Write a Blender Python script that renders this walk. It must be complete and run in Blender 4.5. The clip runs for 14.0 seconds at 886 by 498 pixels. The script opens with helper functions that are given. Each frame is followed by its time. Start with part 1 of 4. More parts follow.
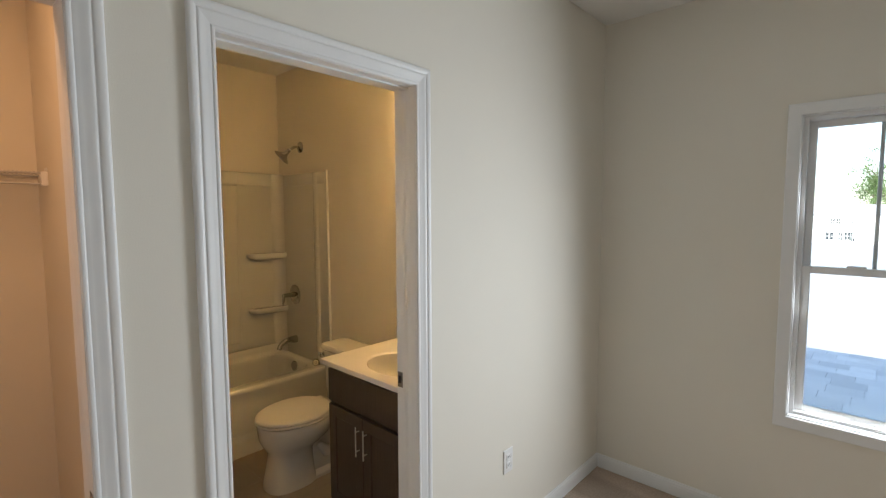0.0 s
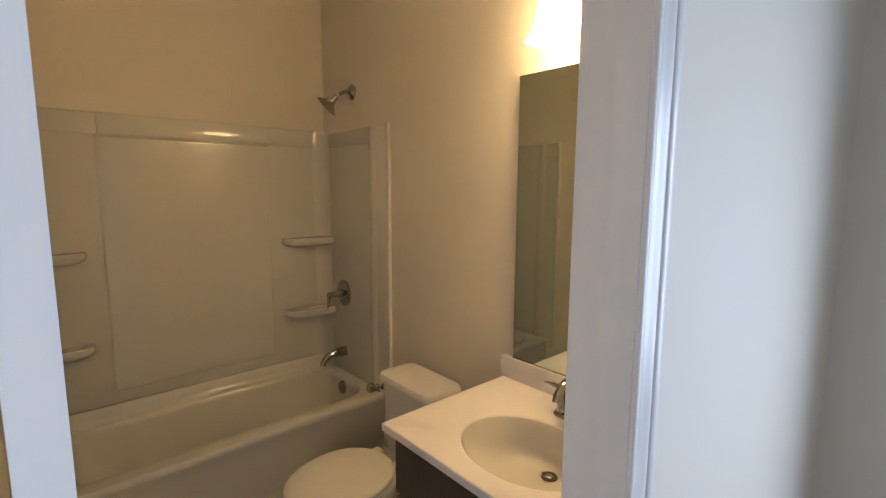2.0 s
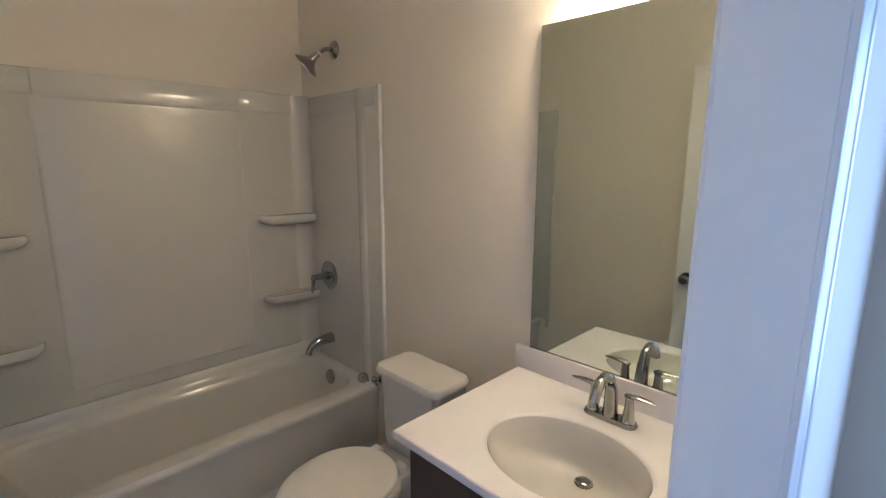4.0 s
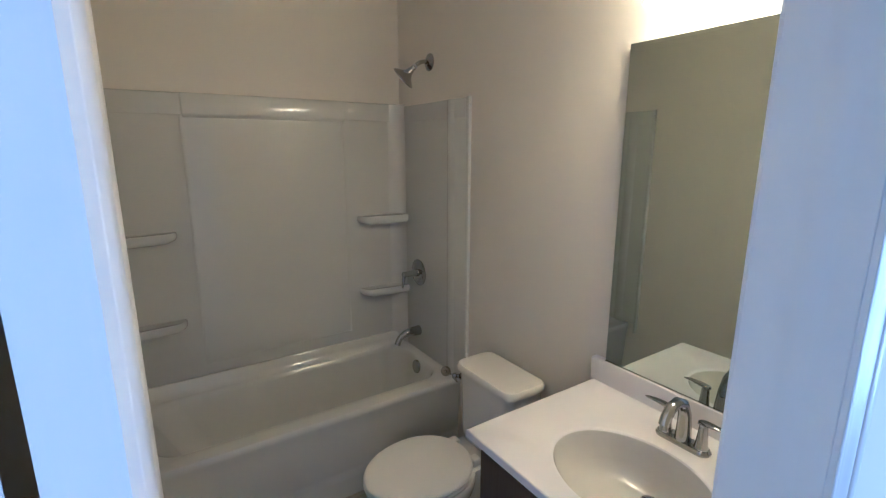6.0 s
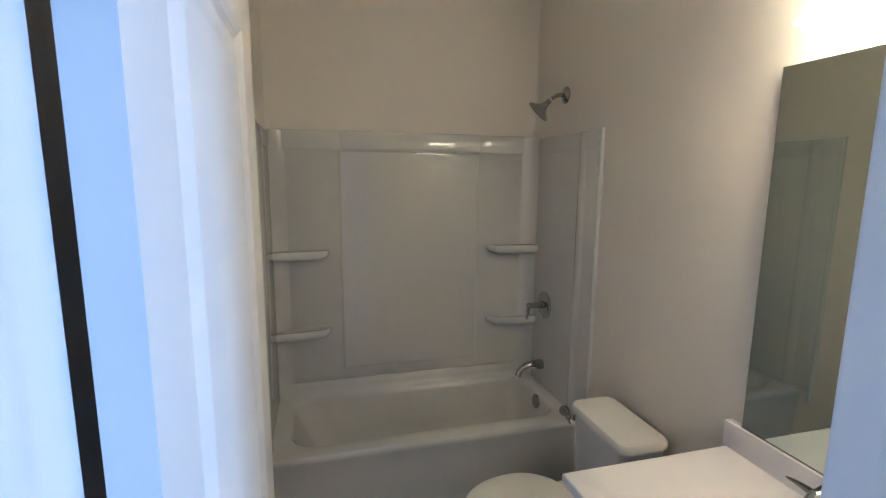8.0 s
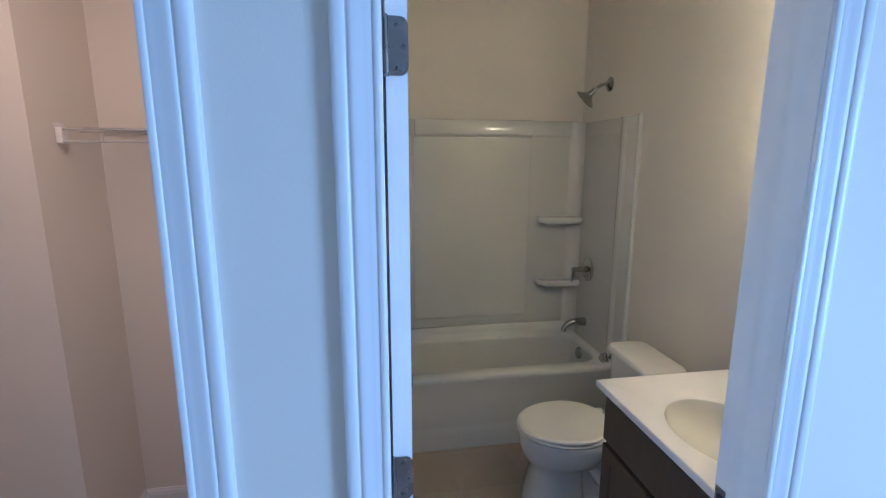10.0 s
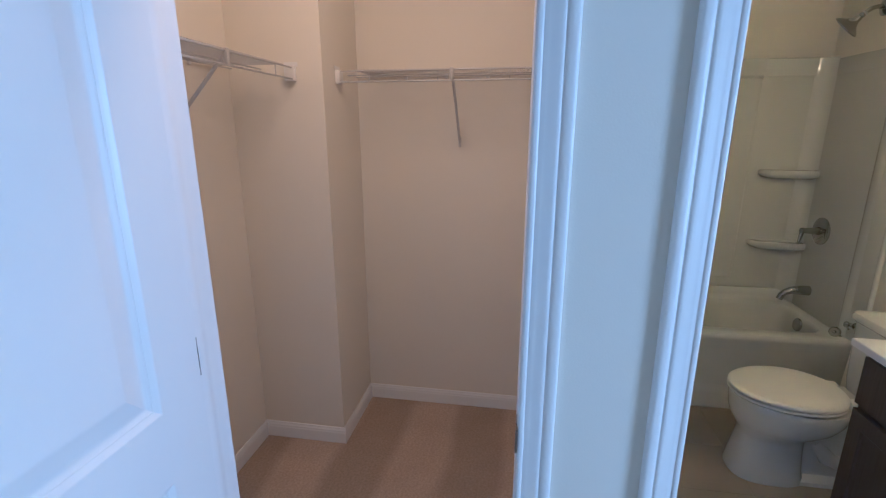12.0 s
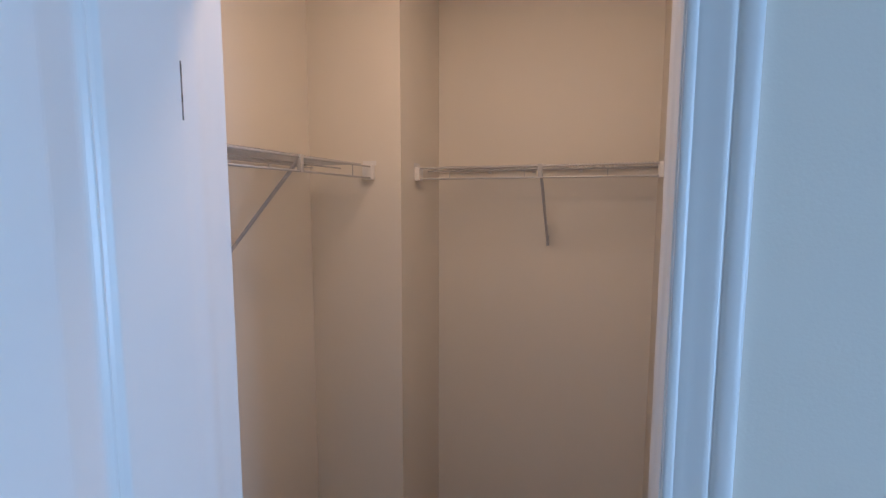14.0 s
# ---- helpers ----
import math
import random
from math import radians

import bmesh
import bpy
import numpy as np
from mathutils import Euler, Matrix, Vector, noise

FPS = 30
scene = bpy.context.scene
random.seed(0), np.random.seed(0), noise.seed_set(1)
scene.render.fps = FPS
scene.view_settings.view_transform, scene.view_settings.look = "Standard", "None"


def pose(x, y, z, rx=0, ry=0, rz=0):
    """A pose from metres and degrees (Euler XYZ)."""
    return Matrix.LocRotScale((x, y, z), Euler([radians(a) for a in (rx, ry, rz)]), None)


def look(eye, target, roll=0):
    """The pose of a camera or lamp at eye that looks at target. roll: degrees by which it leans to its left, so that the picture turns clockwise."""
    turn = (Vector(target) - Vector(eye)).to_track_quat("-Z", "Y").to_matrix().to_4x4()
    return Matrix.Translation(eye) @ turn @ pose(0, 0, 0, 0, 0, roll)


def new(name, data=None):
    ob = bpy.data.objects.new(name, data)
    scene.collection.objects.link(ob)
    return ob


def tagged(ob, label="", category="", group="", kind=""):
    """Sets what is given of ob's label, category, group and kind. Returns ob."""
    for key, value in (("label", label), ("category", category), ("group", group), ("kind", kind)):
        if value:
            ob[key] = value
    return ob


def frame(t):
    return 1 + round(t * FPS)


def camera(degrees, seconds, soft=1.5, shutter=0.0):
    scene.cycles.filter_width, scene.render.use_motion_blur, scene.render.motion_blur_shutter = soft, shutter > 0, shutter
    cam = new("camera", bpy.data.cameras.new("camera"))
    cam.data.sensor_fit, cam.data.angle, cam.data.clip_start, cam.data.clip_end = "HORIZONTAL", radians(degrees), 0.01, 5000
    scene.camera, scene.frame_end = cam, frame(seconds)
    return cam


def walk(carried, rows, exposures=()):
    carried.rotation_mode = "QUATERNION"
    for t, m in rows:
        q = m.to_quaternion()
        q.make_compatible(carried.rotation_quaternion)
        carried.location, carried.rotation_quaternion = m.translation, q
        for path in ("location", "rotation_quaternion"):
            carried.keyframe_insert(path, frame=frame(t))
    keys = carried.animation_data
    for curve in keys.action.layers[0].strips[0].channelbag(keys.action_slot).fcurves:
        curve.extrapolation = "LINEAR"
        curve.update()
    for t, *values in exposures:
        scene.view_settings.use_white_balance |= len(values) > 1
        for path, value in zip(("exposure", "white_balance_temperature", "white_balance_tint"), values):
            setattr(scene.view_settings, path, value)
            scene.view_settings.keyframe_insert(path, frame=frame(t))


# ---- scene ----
cam = camera(87.2, 14.0, soft=1.3)
PATH = [
    (0, (1.216, -0.502, 1.613), (-0.14, 0.96, 1.458), -0.2),
    (0.5, (0.986, -0.278, 1.598), (-0.491, 1.055, 1.392), 0.1),
    (1, (0.729, -0.145, 1.574), (-0.794, 1.131, 1.336), 0.1),
    (1.5, (0.489, -0.045, 1.576), (-1.044, 1.217, 1.333), 0.3),
    (2, (0.297, 0.029, 1.596), (-1.193, 1.338, 1.336), 0.3),
    (2.5, (0.142, 0.049, 1.604), (-1.28, 1.429, 1.333), 0.4),
    (3, (0.063, 0.064, 1.59), (-1.315, 1.483, 1.289), 0.3),
    (3.2, (0.038, 0.071, 1.572), (-1.325, 1.5, 1.259), 0.2),
    (5.3, (0.094, 0.080, 1.637), (-1.403, 1.336, 1.184), 0.0),
    (5.5, (0.104, 0.069, 1.649), (-1.411, 1.298, 1.207), -0.0),
    (6, (0.133, 0.056, 1.685), (-1.499, 1.131, 1.259), 0.0),
    (6.5, (0.147, 0.122, 1.699), (-1.61, 0.994, 1.309), -0.1),
    (7, (0.177, 0.166, 1.709), (-1.668, 0.849, 1.352), 0.0),
    (7.2, (0.179, 0.175, 1.707), (-1.688, 0.803, 1.362), 0.2),
    (9.5, (0.499, 0.03, 1.679), (-1.431, 0.442, 1.354), 0.1),
    (10, (0.65, -0.034, 1.668), (-1.29, 0.282, 1.297), 0.1),
    (10.5, (0.751, -0.152, 1.641), (-1.2, -0.022, 1.217), 0.1),
    (11, (0.79, -0.266, 1.61), (-1.145, -0.336, 1.112), 0.1),
    (11.5, (0.785, -0.305, 1.553), (-1.125, -0.518, 0.997), 0.1),
    (12, (0.774, -0.321, 1.54), (-1.136, -0.638, 1.037), 0.0),
    (12.5, (0.786, -0.332, 1.638), (-1.13, -0.735, 1.227), 0.0),
    (13, (0.792, -0.326, 1.684), (-1.12, -0.808, 1.349), 0.1),
    (13.5, (0.68, -0.391, 1.69), (-1.222, -0.936, 1.395), 0.1),
    (14, (0.522, -0.37, 1.647), (-1.352, -1.04, 1.441), 0.1),
]
EXPOSURES = [(0.0, 1.42, 6150, 4.5), (0.5, 1.5, 6350, 6.5), (1.0, 1.52, 5950, 7.5), (1.5, 1.5, 5600, 7), (2.2, 1.58, 5050, 9), (3.0, 1.7, 4450, 10), (5.5, 1.77, 3840, 7.5), (6.5, 1.60, 3770, 6),
             (9.5, 1.60, 3840, 7), (10.5, 1.60, 3720, 3.5), (12.0, 1.61, 3970, 2.5), (13.0, 1.49, 4060, 1.5), (14.0, 1.33, 4130, 0.5)]
walk(cam, [(t, look(eye, target, roll)) for t, eye, target, roll in PATH], EXPOSURES)

# ---- world, sun, large lights ----
world = bpy.data.worlds.new("sky")
scene.world = world
world.use_nodes = True
wn = world.node_tree.nodes
sky = wn.new("ShaderNodeTexSky")
sky.sky_type, sky.sun_disc = "NISHITA", False
sky.sun_elevation, sky.sun_rotation = radians(33), radians(168)
world.node_tree.links.new(sky.outputs[0], wn["Background"].inputs[0])
wn["Background"].inputs[1].default_value = 0.15
sun = new("sun", bpy.data.lights.new("sun", "SUN"))
sun.data.energy, sun.data.angle, sun.data.color = 3.0, radians(0.5), (1.0, 0.95, 0.88)
sun.matrix_world = look((2, -9, 6), (0, 0, 0))


def lamp(name, kind, m, watts, colour, **more):
    ob = new(name, bpy.data.lights.new(name, kind))
    ob.data.energy, ob.data.color, ob.matrix_world = watts, colour, m
    if kind == "AREA":
        ob.data.shape, ob.data.size, ob.data.size_y, ob.data.spread = "RECTANGLE", more["size"], more["size_y"], radians(more.get("spread", 180))
    else:
        ob.data.shadow_soft_size = more["size"]
    return ob


WARM, CLOSET_WARM = (1.0, 0.578, 0.212), (1.0, 0.505, 0.235)
for z in (0.85, 1.335, 1.82):       # the sky's light, falling in through the window
    lamp("window_daylight", "AREA", look((1.36, 2.277, z), (1.36, 0.277, z - 0.36)), 4.7, (0.935, 0.945, 1.0), size=0.76, size_y=0.44, spread=160)
SHADES = (-0.655, -0.478, -0.30)
VANITY_W, SHADE_GLOW, DOME_GLOW = 0.16, 10.6, 1.0
CLOSET_LAMP = (-0.42, -0.70)
lamp("closet_bulb", "AREA", pose(*CLOSET_LAMP, 2.632), 3.65, CLOSET_WARM, size=0.16, size_y=0.16)


# ---- materials ----
def material(name, colour, rough=0.5, metal=0.0, vary=0.06, scale=8.0, grain=0.0, grain_scale=300.0, coat=0.0, rough_vary=0.08):
    m = bpy.data.materials.new(name)
    m.use_nodes = True
    nt = m.node_tree
    b = nt.nodes["Principled BSDF"]
    b.inputs["Roughness"].default_value, b.inputs["Metallic"].default_value = rough, metal
    b.inputs["Coat Weight"].default_value = coat
    tc = nt.nodes.new("ShaderNodeTexCoord")
    big = nt.nodes.new("ShaderNodeTexNoise")
    big.inputs["Scale"].default_value, big.inputs["Detail"].default_value = scale, 4
    nt.links.new(tc.outputs["Object"], big.inputs["Vector"])
    ramp = nt.nodes.new("ShaderNodeMix")
    ramp.data_type = "RGBA"
    ramp.inputs[6].default_value = (*[c * (1 - vary) for c in colour], 1)
    ramp.inputs[7].default_value = (*[min(1, c * (1 + vary)) for c in colour], 1)
    nt.links.new(big.outputs[0], ramp.inputs[0])
    nt.links.new(ramp.outputs[2], b.inputs["Base Color"])
    rm = nt.nodes.new("ShaderNodeMapRange")
    rm.inputs[3].default_value, rm.inputs[4].default_value = max(0.02, rough - rough_vary), min(1, rough + rough_vary)
    nt.links.new(big.outputs[0], rm.inputs[0])
    nt.links.new(rm.outputs[0], b.inputs["Roughness"])
    if grain:
        fine = nt.nodes.new("ShaderNodeTexNoise")
        fine.inputs["Scale"].default_value, fine.inputs["Detail"].default_value = grain_scale, 3
        nt.links.new(tc.outputs["Object"], fine.inputs["Vector"])
        bump = nt.nodes.new("ShaderNodeBump")
        bump.inputs["Strength"].default_value, bump.inputs["Distance"].default_value = grain, 0.002
        nt.links.new(fine.outputs[0], bump.inputs["Height"])
        nt.links.new(bump.outputs[0], b.inputs["Normal"])
    return m


PAINT = material("wall_paint", (0.765, 0.725, 0.635), 0.75, vary=0.02, scale=3, grain=0.12, grain_scale=260)
CEILING = material("ceiling_paint", (0.80, 0.79, 0.76), 0.9, vary=0.02, scale=3, grain=0.2, grain_scale=120)
TRIM = material("trim_paint", (0.80, 0.80, 0.79), 0.34, vary=0.02, scale=6, grain=0.05, grain_scale=90, rough_vary=0.03)
# brush marks that run up the painted woodwork
tn = TRIM.node_tree
bump = [n for n in tn.nodes if n.type == "BUMP"][0]
streak = tn.nodes.new("ShaderNodeTexNoise")
streak.inputs["Scale"].default_value, streak.inputs["Detail"].default_value = 1.0, 3
long_way = tn.nodes.new("ShaderNodeVectorMath")
long_way.operation = "MULTIPLY"
long_way.inputs[1].default_value = (220, 220, 3)
tcs = tn.nodes.new("ShaderNodeTexCoord")
tn.links.new(tcs.outputs["Object"], long_way.inputs[0])
tn.links.new(long_way.outputs[0], streak.inputs["Vector"])
tn.links.new(streak.outputs[0], bump.inputs["Height"])
bump.inputs["Strength"].default_value, bump.inputs["Distance"].default_value = 0.04, 0.001
CARPET = material("carpet", (0.40, 0.315, 0.247), 0.95, vary=0.12, scale=7, grain=1.0, grain_scale=420)
# strokes of the vacuum cleaner, about 0.2 m wide
cn = CARPET.node_tree
old = cn.nodes["Principled BSDF"].inputs["Base Color"].links[0].from_socket
wave = cn.nodes.new("ShaderNodeTexWave")
wave.bands_direction, wave.wave_profile = "Y", "TRI"
wave.inputs["Scale"].default_value, wave.inputs["Distortion"].default_value, wave.inputs["Detail"].default_value = 0.62, 2.0, 2
tco = cn.nodes.new("ShaderNodeTexCoord")
cn.links.new(tco.outputs["Object"], wave.inputs["Vector"])
stroke = cn.nodes.new("ShaderNodeMapRange")
stroke.inputs[1].default_value, stroke.inputs[2].default_value, stroke.inputs[3].default_value, stroke.inputs[4].default_value = 0.40, 0.60, 0.87, 1.13
cn.links.new(wave.outputs["Fac"], stroke.inputs[0])
mul = cn.nodes.new("ShaderNodeVectorMath")
mul.operation = "SCALE"
cn.links.new(old, mul.inputs[0])
pile = cn.nodes.new("ShaderNodeTexNoise")
pile.inputs["Scale"].default_value, pile.inputs["Detail"].default_value = 95, 4
cn.links.new(tco.outputs["Object"], pile.inputs["Vector"])
fleck = cn.nodes.new("ShaderNodeMapRange")
fleck.inputs[1].default_value, fleck.inputs[2].default_value, fleck.inputs[3].default_value, fleck.inputs[4].default_value = 0.3, 0.7, 0.86, 1.14
cn.links.new(pile.outputs[0], fleck.inputs[0])
both = cn.nodes.new("ShaderNodeMath")
both.operation = "MULTIPLY"
cn.links.new(stroke.outputs[0], both.inputs[0])
cn.links.new(fleck.outputs[0], both.inputs[1])
cn.links.new(both.outputs[0], mul.inputs["Scale"])
cn.links.new(mul.outputs[0], cn.nodes["Principled BSDF"].inputs["Base Color"])
TILE = material("floor_tile", (0.35, 0.295, 0.235), 0.4, vary=0.12, scale=4, grain=0.05, grain_scale=60)
GROUT = material("grout", (0.42, 0.37, 0.31), 0.9)
ACRYLIC = material("acrylic", (0.61, 0.61, 0.575), 0.09, vary=0.01, scale=2, coat=0.3, rough_vary=0.04)
SINK = material("sink_enamel", (0.60, 0.59, 0.56), 0.09, vary=0.01, scale=3, rough_vary=0.03)
PORCELAIN = material("porcelain", (0.66, 0.65, 0.62), 0.08, vary=0.01, scale=3, coat=0.4, rough_vary=0.03)
SEAT = material("seat_plastic", (0.69, 0.675, 0.64), 0.36, vary=0.01)
QUARTZ = material("counter_top", (0.69, 0.675, 0.70), 0.30, vary=0.012, scale=3, coat=0.05, rough_vary=0.03)
CABINET = material("cabinet_stain", (0.066, 0.049, 0.038), 0.36, vary=0.25, scale=9, grain=0.12, grain_scale=150)
# wood grain that runs up the cabinet
kn = CABINET.node_tree
kb = kn.nodes["Principled BSDF"].inputs["Base Color"]
stain = kb.links[0].from_socket
kc, kv, kg, kr, ks = [kn.nodes.new(t) for t in ("ShaderNodeTexCoord", "ShaderNodeVectorMath", "ShaderNodeTexNoise", "ShaderNodeMapRange", "ShaderNodeVectorMath")]
kv.operation, ks.operation = "MULTIPLY", "SCALE"
kv.inputs[1].default_value = (150, 150, 5)
kg.inputs["Scale"].default_value, kg.inputs["Detail"].default_value = 1.0, 4
kr.inputs[1].default_value, kr.inputs[2].default_value, kr.inputs[3].default_value, kr.inputs[4].default_value = 0.3, 0.7, 0.8, 1.2
for a, b in ((kc.outputs["Object"], kv.inputs[0]), (kv.outputs[0], kg.inputs["Vector"]), (kg.outputs[0], kr.inputs[0]), (stain, ks.inputs[0]), (kr.outputs[0], ks.inputs["Scale"]), (ks.outputs[0], kb)):
    kn.links.new(a, b)
CHROME = material("chrome", (0.42, 0.42, 0.41), 0.035, 1.0, vary=0.01, rough_vary=0.02)
NICKEL = material("brushed_nickel", (0.30, 0.29, 0.28), 0.27, 1.0, vary=0.05, scale=30)
SATIN = material("satin_steel", (0.66, 0.65, 0.63), 0.34, 1.0, vary=0.04, scale=30)
MIRROR = material("mirror_glass", (0.64, 0.70, 0.67), 0.015, 1.0, vary=0.005, rough_vary=0.005)
MIRROR_EDGE = material("mirror_edge", (0.25, 0.32, 0.28), 0.2)
BLACK = material("dark_gap", (0.02, 0.02, 0.02), 0.7)
VINYL = material("window_vinyl", (0.82, 0.82, 0.81), 0.35, vary=0.02)
WIRE = material("white_wire", (0.47, 0.465, 0.46), 0.35, vary=0.02)


# ---- builders ----
def bm_box(bm, x0, x1, y0, y1, z0, z1):
    v = [bm.verts.new(c) for c in ((x0, y0, z0), (x1, y0, z0), (x1, y1, z0), (x0, y1, z0), (x0, y0, z1), (x1, y0, z1), (x1, y1, z1), (x0, y1, z1))]
    for f in ((0, 3, 2, 1), (4, 5, 6, 7), (0, 1, 5, 4), (1, 2, 6, 5), (2, 3, 7, 6), (3, 0, 4, 7)):
        bm.faces.new([v[i] for i in f])
    return v


def box(x0, x1, y0, y1, z0, z1, bevel=0.0, seg=2):
    bm = bmesh.new()
    bm_box(bm, min(x0, x1), max(x0, x1), min(y0, y1), max(y0, y1), min(z0, z1), max(z0, z1))
    if bevel:
        bmesh.ops.bevel(bm, geom=bm.edges[:], offset=bevel, segments=seg, affect="EDGES", profile=0.5)
    return bm


def part(name, bm, mat, parent=None, label="", smooth=False):
    me = bpy.data.meshes.new(name)
    bmesh.ops.recalc_face_normals(bm, faces=bm.faces[:])
    for f in bm.faces:
        f.smooth = smooth
    bm.to_mesh(me)
    bm.free()
    me.materials.append(mat)
    if smooth:
        me.set_sharp_from_angle(angle=radians(40))
    ob = new(name, me)
    if parent:
        ob.parent = parent
    if label:
        tagged(ob, label)
    return ob


def thing(name, label, category, group="", kind="", at=(0, 0, 0)):
    ob = new(name)
    ob.location = at
    ob.empty_display_size = 0.1
    return tagged(ob, label, category, group, kind)


def setting(name, bm, mat, label="", category=""):
    return tagged(part(name, bm, mat), label or name.replace("_", " "), category or name.split("_")[0], kind="structure")


# ---- the plan ----
H = 2.72                        # ceilings
WF, WB = -0.016, -0.124         # faces of the wall with both doors
BY0, BY1 = -0.009, 0.679           # bathroom opening
CY0, CY1 = -1.000, -0.308       # closet opening
HEAD = 2.066
NY = 1.41                       # bathroom wall with mirror and shower
SY = -0.105                     # bathroom wall opposite
TX = -2.39                     # wall behind the tub
BN = 2.262                       # bedroom window wall
WX0, WX1, WZ0, WZ1 = 0.945, 1.775, 0.615, 2.060

bm = box(WB, WF, BY1 + 0.02, BN + 0.15, 0, H)
bm_box(bm, WB, WF, CY1 + 0.02, BY0 - 0.02, 0, H)
bm_box(bm, WB, WF, BY0 - 0.02, BY1 + 0.02, HEAD + 0.02, H)
bm_box(bm, WB, WF, CY0 - 0.02, CY1 + 0.02, HEAD + 0.02, H)
bm_box(bm, WB, WF, -2.6, CY0 - 0.02, 0, H)
setting("wall_west", bm, PAINT, "cream painted wall with two door openings", "wall")
bm = box(WF, WX0, BN, BN + 0.15, 0, H)
bm_box(bm, WX1, 3.6, BN, BN + 0.15, 0, H)
bm_box(bm, WX0, WX1, BN, BN + 0.15, 0, WZ0)
bm_box(bm, WX0, WX1, BN, BN + 0.15, WZ1, H)
setting("wall_north", bm, PAINT, "cream painted wall with a window", "wall")
setting("wall_east", box(3.6, 3.72, -2.6, BN + 0.15, 0, H), PAINT, "cream painted bedroom wall", "wall")
setting("wall_south", box(WF, 3.6, -2.72, -2.6, 0, H), PAINT, "cream painted bedroom wall", "wall")
setting("wall_bath_north", box(TX - 0.12, WB, NY, NY + 0.12, 0, H), PAINT, "cream painted bathroom wall", "wall")
setting("wall_bath_back", box(TX - 0.12, TX, SY, NY, 0, H), PAINT, "cream painted wall behind the tub", "wall")
setting("wall_bath_south", box(TX - 0.12, WB, -0.19, SY, 0, H), PAINT, "cream painted wall between bathroom and closet", "wall")
bm = box(-1.70, -1.585, -1.145, -0.19, 0, H)
setting("wall_closet_back", bm, PAINT, "cream painted closet wall", "wall")
setting("wall_closet_jog", box(-1.70, -1.155, -1.565, -1.145, 0, H), PAINT, "cream painted boxed-out closet corner", "wall")
setting("wall_closet_south", box(-1.70, WB, -1.68, -1.565, 0, H), PAINT, "cream painted closet wall", "wall")
setting("floor_carpet", box(-1.7, 3.72, -2.72, BN + 0.1, -0.1, 0.0), CARPET, "beige cut-pile carpet", "floor")
floor_bath = setting("floor_bath", box(TX - 0.1, -0.07, SY - 0.05, NY + 0.05, -0.08, 0.001), GROUT, "beige square floor tiles with pale grout", "floor")
setting("ceiling", box(TX - 0.2, 3.8, -2.8, BN + 0.2, H, H + 0.1), CEILING, "white painted ceiling", "ceiling")


# ---- shape helpers ----
def bridge(bm, rings, cap_first=False, cap_last=False, closed=True):
    made = [[bm.verts.new(c) for c in ring] for ring in rings]
    for a, b in zip(made, made[1:]):
        n = len(a)
        for i in range(n if closed else n - 1):
            bm.faces.new((a[i], a[(i + 1) % n], b[(i + 1) % n], b[i]))
    if cap_first:
        bm.faces.new(made[0][::-1])
    if cap_last:
        bm.faces.new(made[-1])
    return bm


def tube(points, radii, n=14):
    """A round bar along points; radii: one for all, or one each."""
    pts = [Vector(p) for p in points]
    radii = [radii] * len(pts) if isinstance(radii, (int, float)) else radii
    rings = []
    side = None
    for i, p in enumerate(pts):
        d = (pts[min(i + 1, len(pts) - 1)] - pts[max(i - 1, 0)]).normalized()
        if side is None:
            side = d.orthogonal().normalized()
        side = (side - d * side.dot(d)).normalized()
        up = d.cross(side)
        rings.append([p + (side * math.cos(2 * math.pi * k / n) + up * math.sin(2 * math.pi * k / n)) * radii[i] for k in range(n)])
    return bridge(bmesh.new(), rings, True, True)


def lathe(profile, m, n=28):
    """Turns (radius, height) pairs round the z axis of the pose m."""
    rings = [[m @ Vector((r * math.cos(2 * math.pi * k / n), r * math.sin(2 * math.pi * k / n), z)) for k in range(n)] for r, z in profile]
    return bridge(bmesh.new(), rings, True, True)


def round_rect(cx, cy, hx, hy, r, z, n=8):
    out = []
    for qx, qy, a0 in ((1, 1, 0), (-1, 1, 90), (-1, -1, 180), (1, -1, 270)):
        for k in range(n + 1):
            a = radians(a0 + 90 * k / n)
            out.append((cx + qx * (hx - r) + r * math.cos(a), cy + qy * (hy - r) + r * math.sin(a), z))
    return out


def egg(cx, y0, y1, hw, z, n=40, square=2.0):
    """An egg outline from y0 (front, pointed) to y1 (back)."""
    ym = y0 + (y1 - y0) * 0.56
    out = []
    for k in range(n):
        a = 2 * math.pi * k / n
        c, s = math.cos(a), math.sin(a)
        p = 2 / square
        x = math.copysign(abs(c) ** p, c) * hw
        y = math.copysign(abs(s) ** p, s) * ((y1 - ym) if s > 0 else (ym - y0))
        out.append((cx + x, ym + y, z))
    return out


def sweep_profile(profile, path, closed=False):
    """path: a list of functions that place a profile point (u, d)."""
    rings = [[place(u, d) for u, d in profile] for place in path]
    bm = bridge(bmesh.new(), rings, True, True)
    return bm


CASING = [(0, 0), (0, 0.0085), (0.0015, 0.0098), (0.004, 0.0104), (0.0075, 0.0104), (0.0095, 0.0098), (0.0107, 0.0086), (0.0122, 0.0086), (0.014, 0.0094), (0.019, 0.0098), (0.025, 0.0106), (0.031, 0.0120), (0.0365, 0.0132), (0.041, 0.0137), (0.0425, 0.0130),
          (0.0433, 0.0120), (0.0452, 0.0120), (0.0462, 0.0134), (0.049, 0.0149), (0.053, 0.0160), (0.058, 0.0164), (0.062, 0.0160), (0.0645, 0.0146), (0.0655, 0.0125), (0.0655, 0)]


